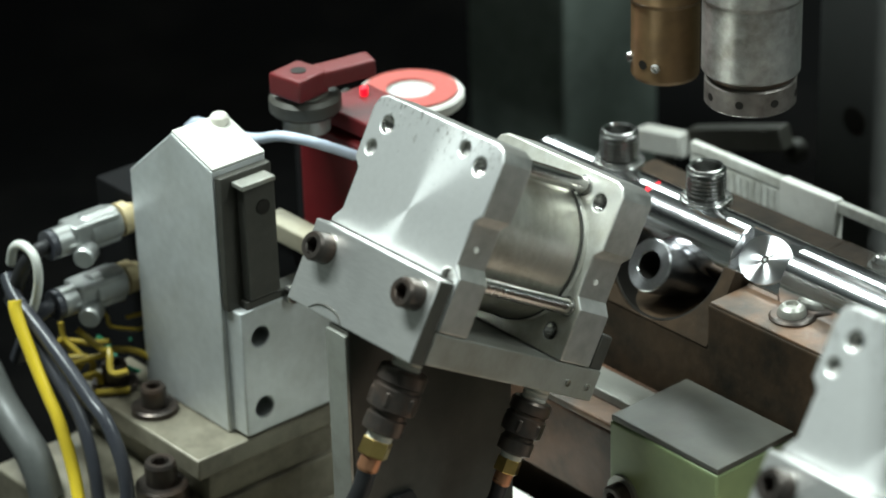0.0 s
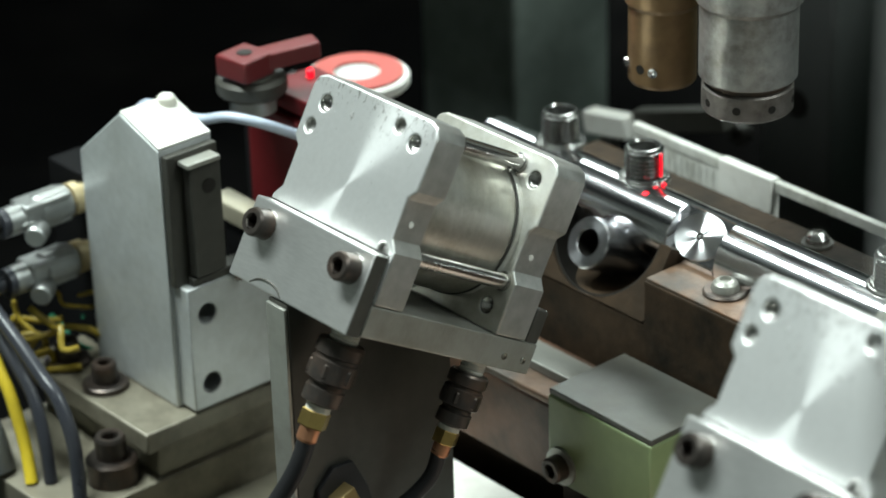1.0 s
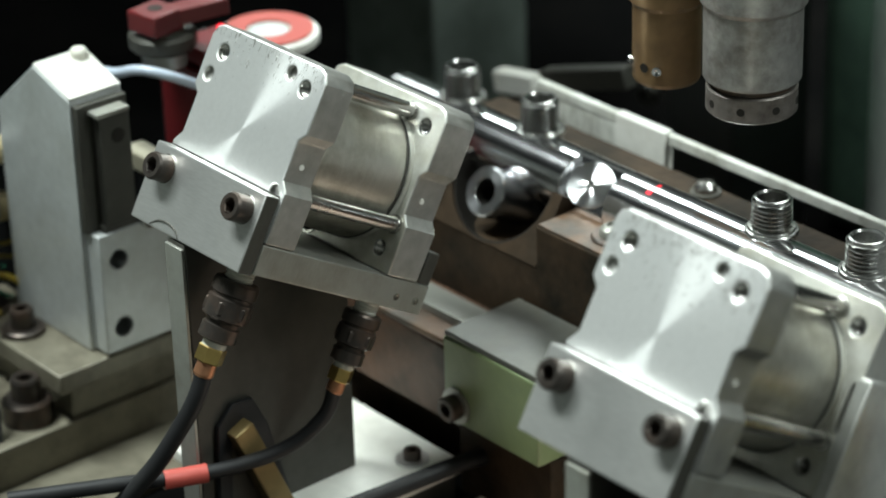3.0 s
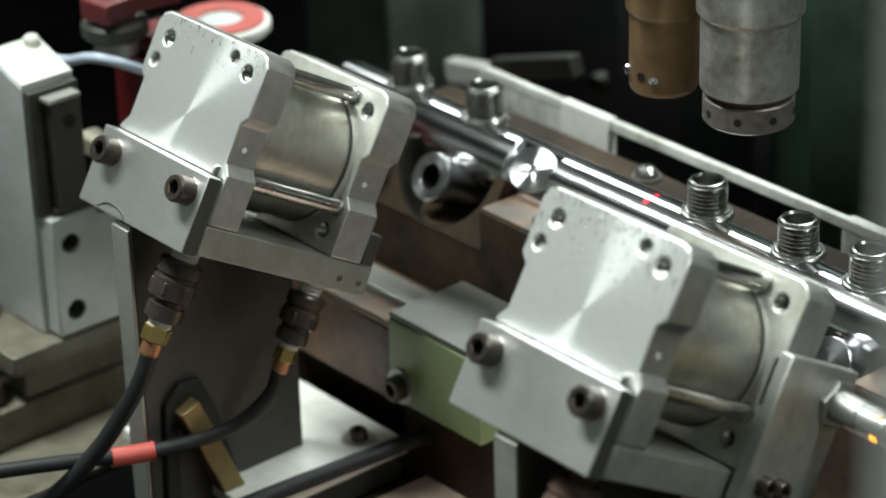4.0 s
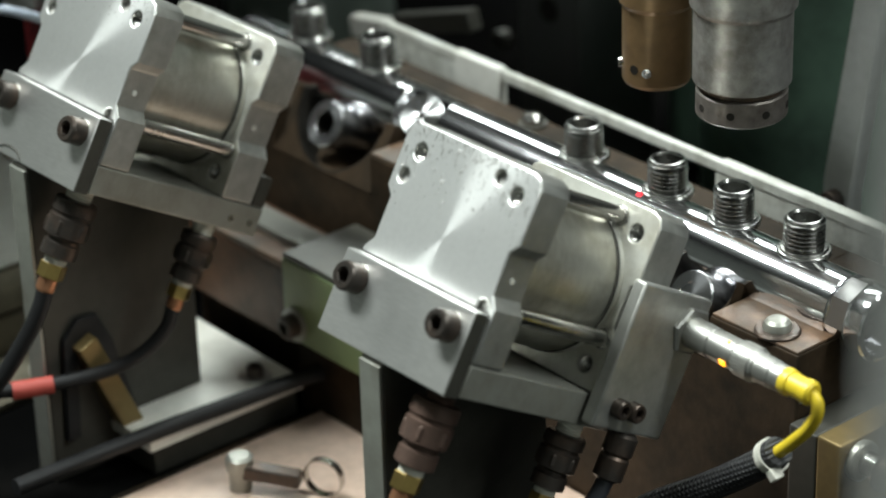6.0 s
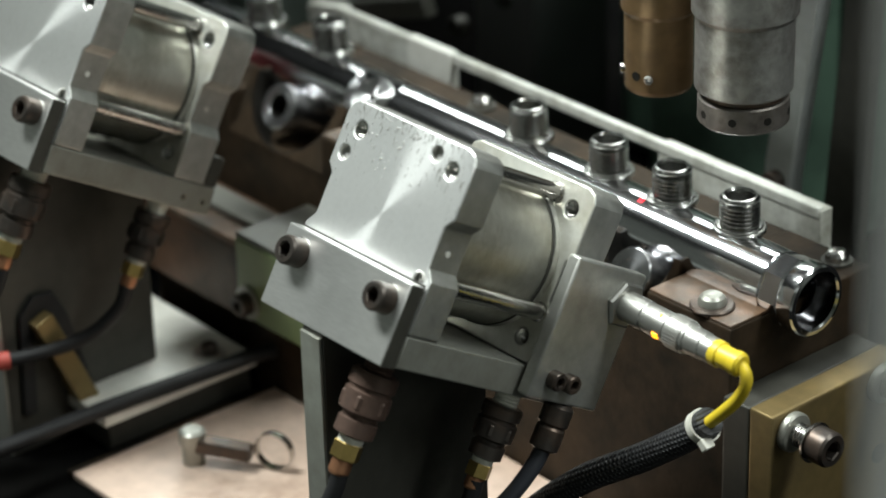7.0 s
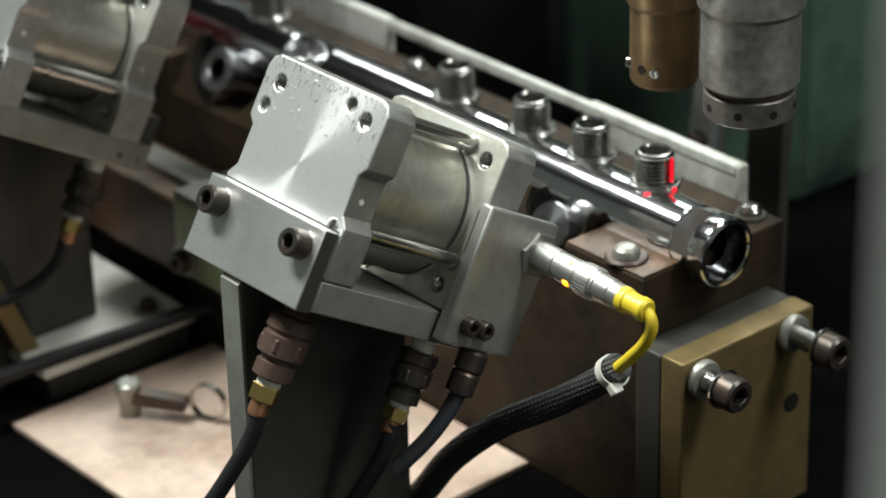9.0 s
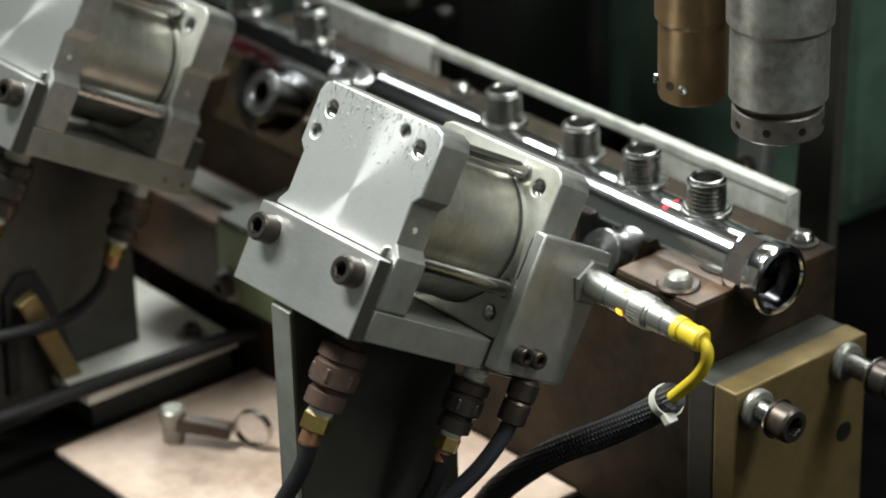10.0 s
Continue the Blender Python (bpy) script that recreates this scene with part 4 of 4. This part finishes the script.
cover = thing("green_cover", at(30, 350, -171), "dark green painted machine cover", "cover")
part("body", slab([(-80, 0), (80, 0), (80, 203), (50, 247), (-50, 247), (-80, 213)], 0, 120, edge=14), GREEN_FAR, cover)
part("fold", moved(turned([(0, 0), (46, 0), (46, 183), (30, 199), (0, 203)], 32), 20, -6, 0), GREEN_FAR, cover)
post2 = thing("bent_arm", at(160, 246, -158), "grey steel arm with a pivot bolt", "arm")
part("arm", moved(slab([(-7, -13), (7, -13), (7, 78), (24, 190), (10, 190), (-7, 82)], -4, 4, edge=0.8), 0, 0, 0), GREY_ALU, post2)
part("pivot_bolt", moved(cap_screw(4.5, 5, "Y", -1), 0, -4, 76), BLACK_OXIDE, post2)
part("plate", moved(slab([(10, -13), (34, -13), (40, 190), (26, 190)], 6, 12, edge=0.8), 0, 0, 0), DARK_STEEL, post2)

# ---- spindles and guard, which travel with the head ----
spindle = thing("spindle_head", at(0, 0, 0), "worn grey steel spindle nose with a lock ring", "spindle")
part("lock_ring", turned([(9, 0.6), (15.4, 0.2), (16.4, 1.2), (16.4, 9.6), (15.8, 10.2), (9, 10.2)], 48), RING, spindle, "dark worn lock ring with pin holes")
part("groove", turned([(14.4, 10), (14.4, 13)], 40), RUST_EDGE, spindle, "rusty groove")
part("nose", turned([(14.4, 12.6), (17, 12.8), (17.6, 13.6), (17.6, 40), (19, 42), (19, 200), (0, 200)], 48), SPINDLE, spindle)
part("bore", turned([(9, 0.6), (8.6, 8), (0, 8)], 30), HOLE, spindle)
for a in (-150, -105, -60, -15, 30, 75, 120, 165):
    part("pin_hole", moved(turned([(0, -0.3), (1.5, -0.3), (1.5, 0.2), (0, 0.1)], 14, "X"), 16.3 * math.cos(radians(a)), 16.3 * math.sin(radians(a)), 5.2, 0, 0, a), HOLE, spindle)
# arm and sheet are added out of view to shade the left end
part("arm", box(-420, 30, -30, 30, 200, 317, 4), SPINDLE, spindle, "added grey arm carrying the unseen shade sheet")
part("cover", slab([(-1250, 520), (-400, 520), (-400, -100), (-720, -100), (-720, -620), (-1250, -620)], 0, 12, edge=2), BLACK, spindle, "unseen black sheet added to shade the row's left end", m=pose(0, 0, 317, 90))
second = thing("drill_sleeve", at(0, 0, 0), "brown steel drill sleeve with set screws", "spindle")
part("sleeve", turned([(0, 1.5), (10, 0), (12, 0.6), (12.6, 2), (12.6, 30), (14, 32), (14, 200), (0, 200)], 40), SLEEVE_BROWN, second)
for a in (-125, -60):
    part("set_screw", moved(turned([(0, 0), (1.8, 0), (1.8, 1.6), (1, 1.7), (0, 1)], 14, "X"), 12.4 * math.cos(radians(a)), 12.4 * math.sin(radians(a)), 8, 0, 0, a), CHROME, second)
part("screw_hole", moved(turned([(0, 0), (1.8, 0), (1.8, 0.4), (0, 0.2)], 14, "X"), 12.4 * math.cos(radians(-85)), 12.4 * math.sin(radians(-85)), 8, 0, 0, -85), HOLE, second)
guard = thing("guard_post", at(0, 0, 0), "light grey guard post close to the lens", "post")
part("post", box(0, 60, -15, 15, -1180, 520, 3), mat("light_grey_paint", (0.30, 0.30, 0.29), 0.5, 0.0, 0.04, 60, (0.3, 0.3, 0.28), 0.4, 12), guard)
part("base_plate", box(-30, 90, -50, 50, -1188, -1180, 1), DARK_STEEL, guard)
# glowing slivers stand for the laser's light on the metal
laser = thing("laser_line", at(0, 0, 0), "red laser line cast across the rail", "laser light")
for a0, r, w in ((-20, 13.1, 1.1), (4, 13.1, 0.4)):
    part("spot", moved(box(-w, w, -1.1, 1.1, r - 0.2, r, 0.15), 0, 0, 0, -a0), LASER, laser)
streak = thing("laser_streak", at(0, 0, 0), "red laser streak running up the side of a port", "laser light")
part("line", box(-0.2, 0.3, 0.2, 1.3, 0, 9.5, 0.1), LASER, streak, "thin bright red line")
part("foot_glow", moved(turned([(0, 0), (1.3, 0.2), (1.0, 1.0), (0, 1.3)], 14), 1.4, 0.5, -3.0), LASER, streak, "red spot at the port's foot")


def row_x(t):
    """The head's place along the row at a moment."""
    for (t0, x0, *_), (t1, x1, *_) in zip(ROWS, ROWS[1:]):
        if t <= t1:
            return x0 + (x1 - x0) * (t - t0) / (t1 - t0)


def motions():
    for ob, dx, y, z, late in ((second, -678.0, 150, -6, 4.5), (guard, -224.5, -245, 180, 2.5), (laser, -677.0, 145, -61, 0)):
        walk(ob, [(t, at(x + dx + late * min(1, max(0, 2 * (t - 9))), y, z)) for t, x, *r in ROWS])
    walk(spindle, [(t, at(x - 635.2 + 4.5 * min(1, max(0, 2 * (t - 9))), 150, -5.5 + max(0, 2.4 - 0.5 * t))) for t, x, *r in ROWS])
    # the streak climbs each port's flank as the laser passes it, and sinks hidden into the tube between ports
    rows = [(0.0, at(row_x(0) - 677, 150, -73))]
    for port_x, t0, t1 in ((-10, 0.85, 1.15), (113.5, 4.75, 5.2), (158.5, 6.3, 6.6), (192.5, 7.35, 7.75), (227, 8.5, 9.05)):
        rows += [(t0 - 0.15, at(row_x(t0 - 0.15) - 677, 150, -73)), (t0, at(port_x + 8.2, 150, -46)), (t1, at(port_x + 8.2, 150, -46)), (t1 + 0.15, at(row_x(t1 + 0.15) - 677, 150, -73))]
    walk(streak, rows + [(10.0, at(row_x(10) - 677, 150, -73))])


motions()
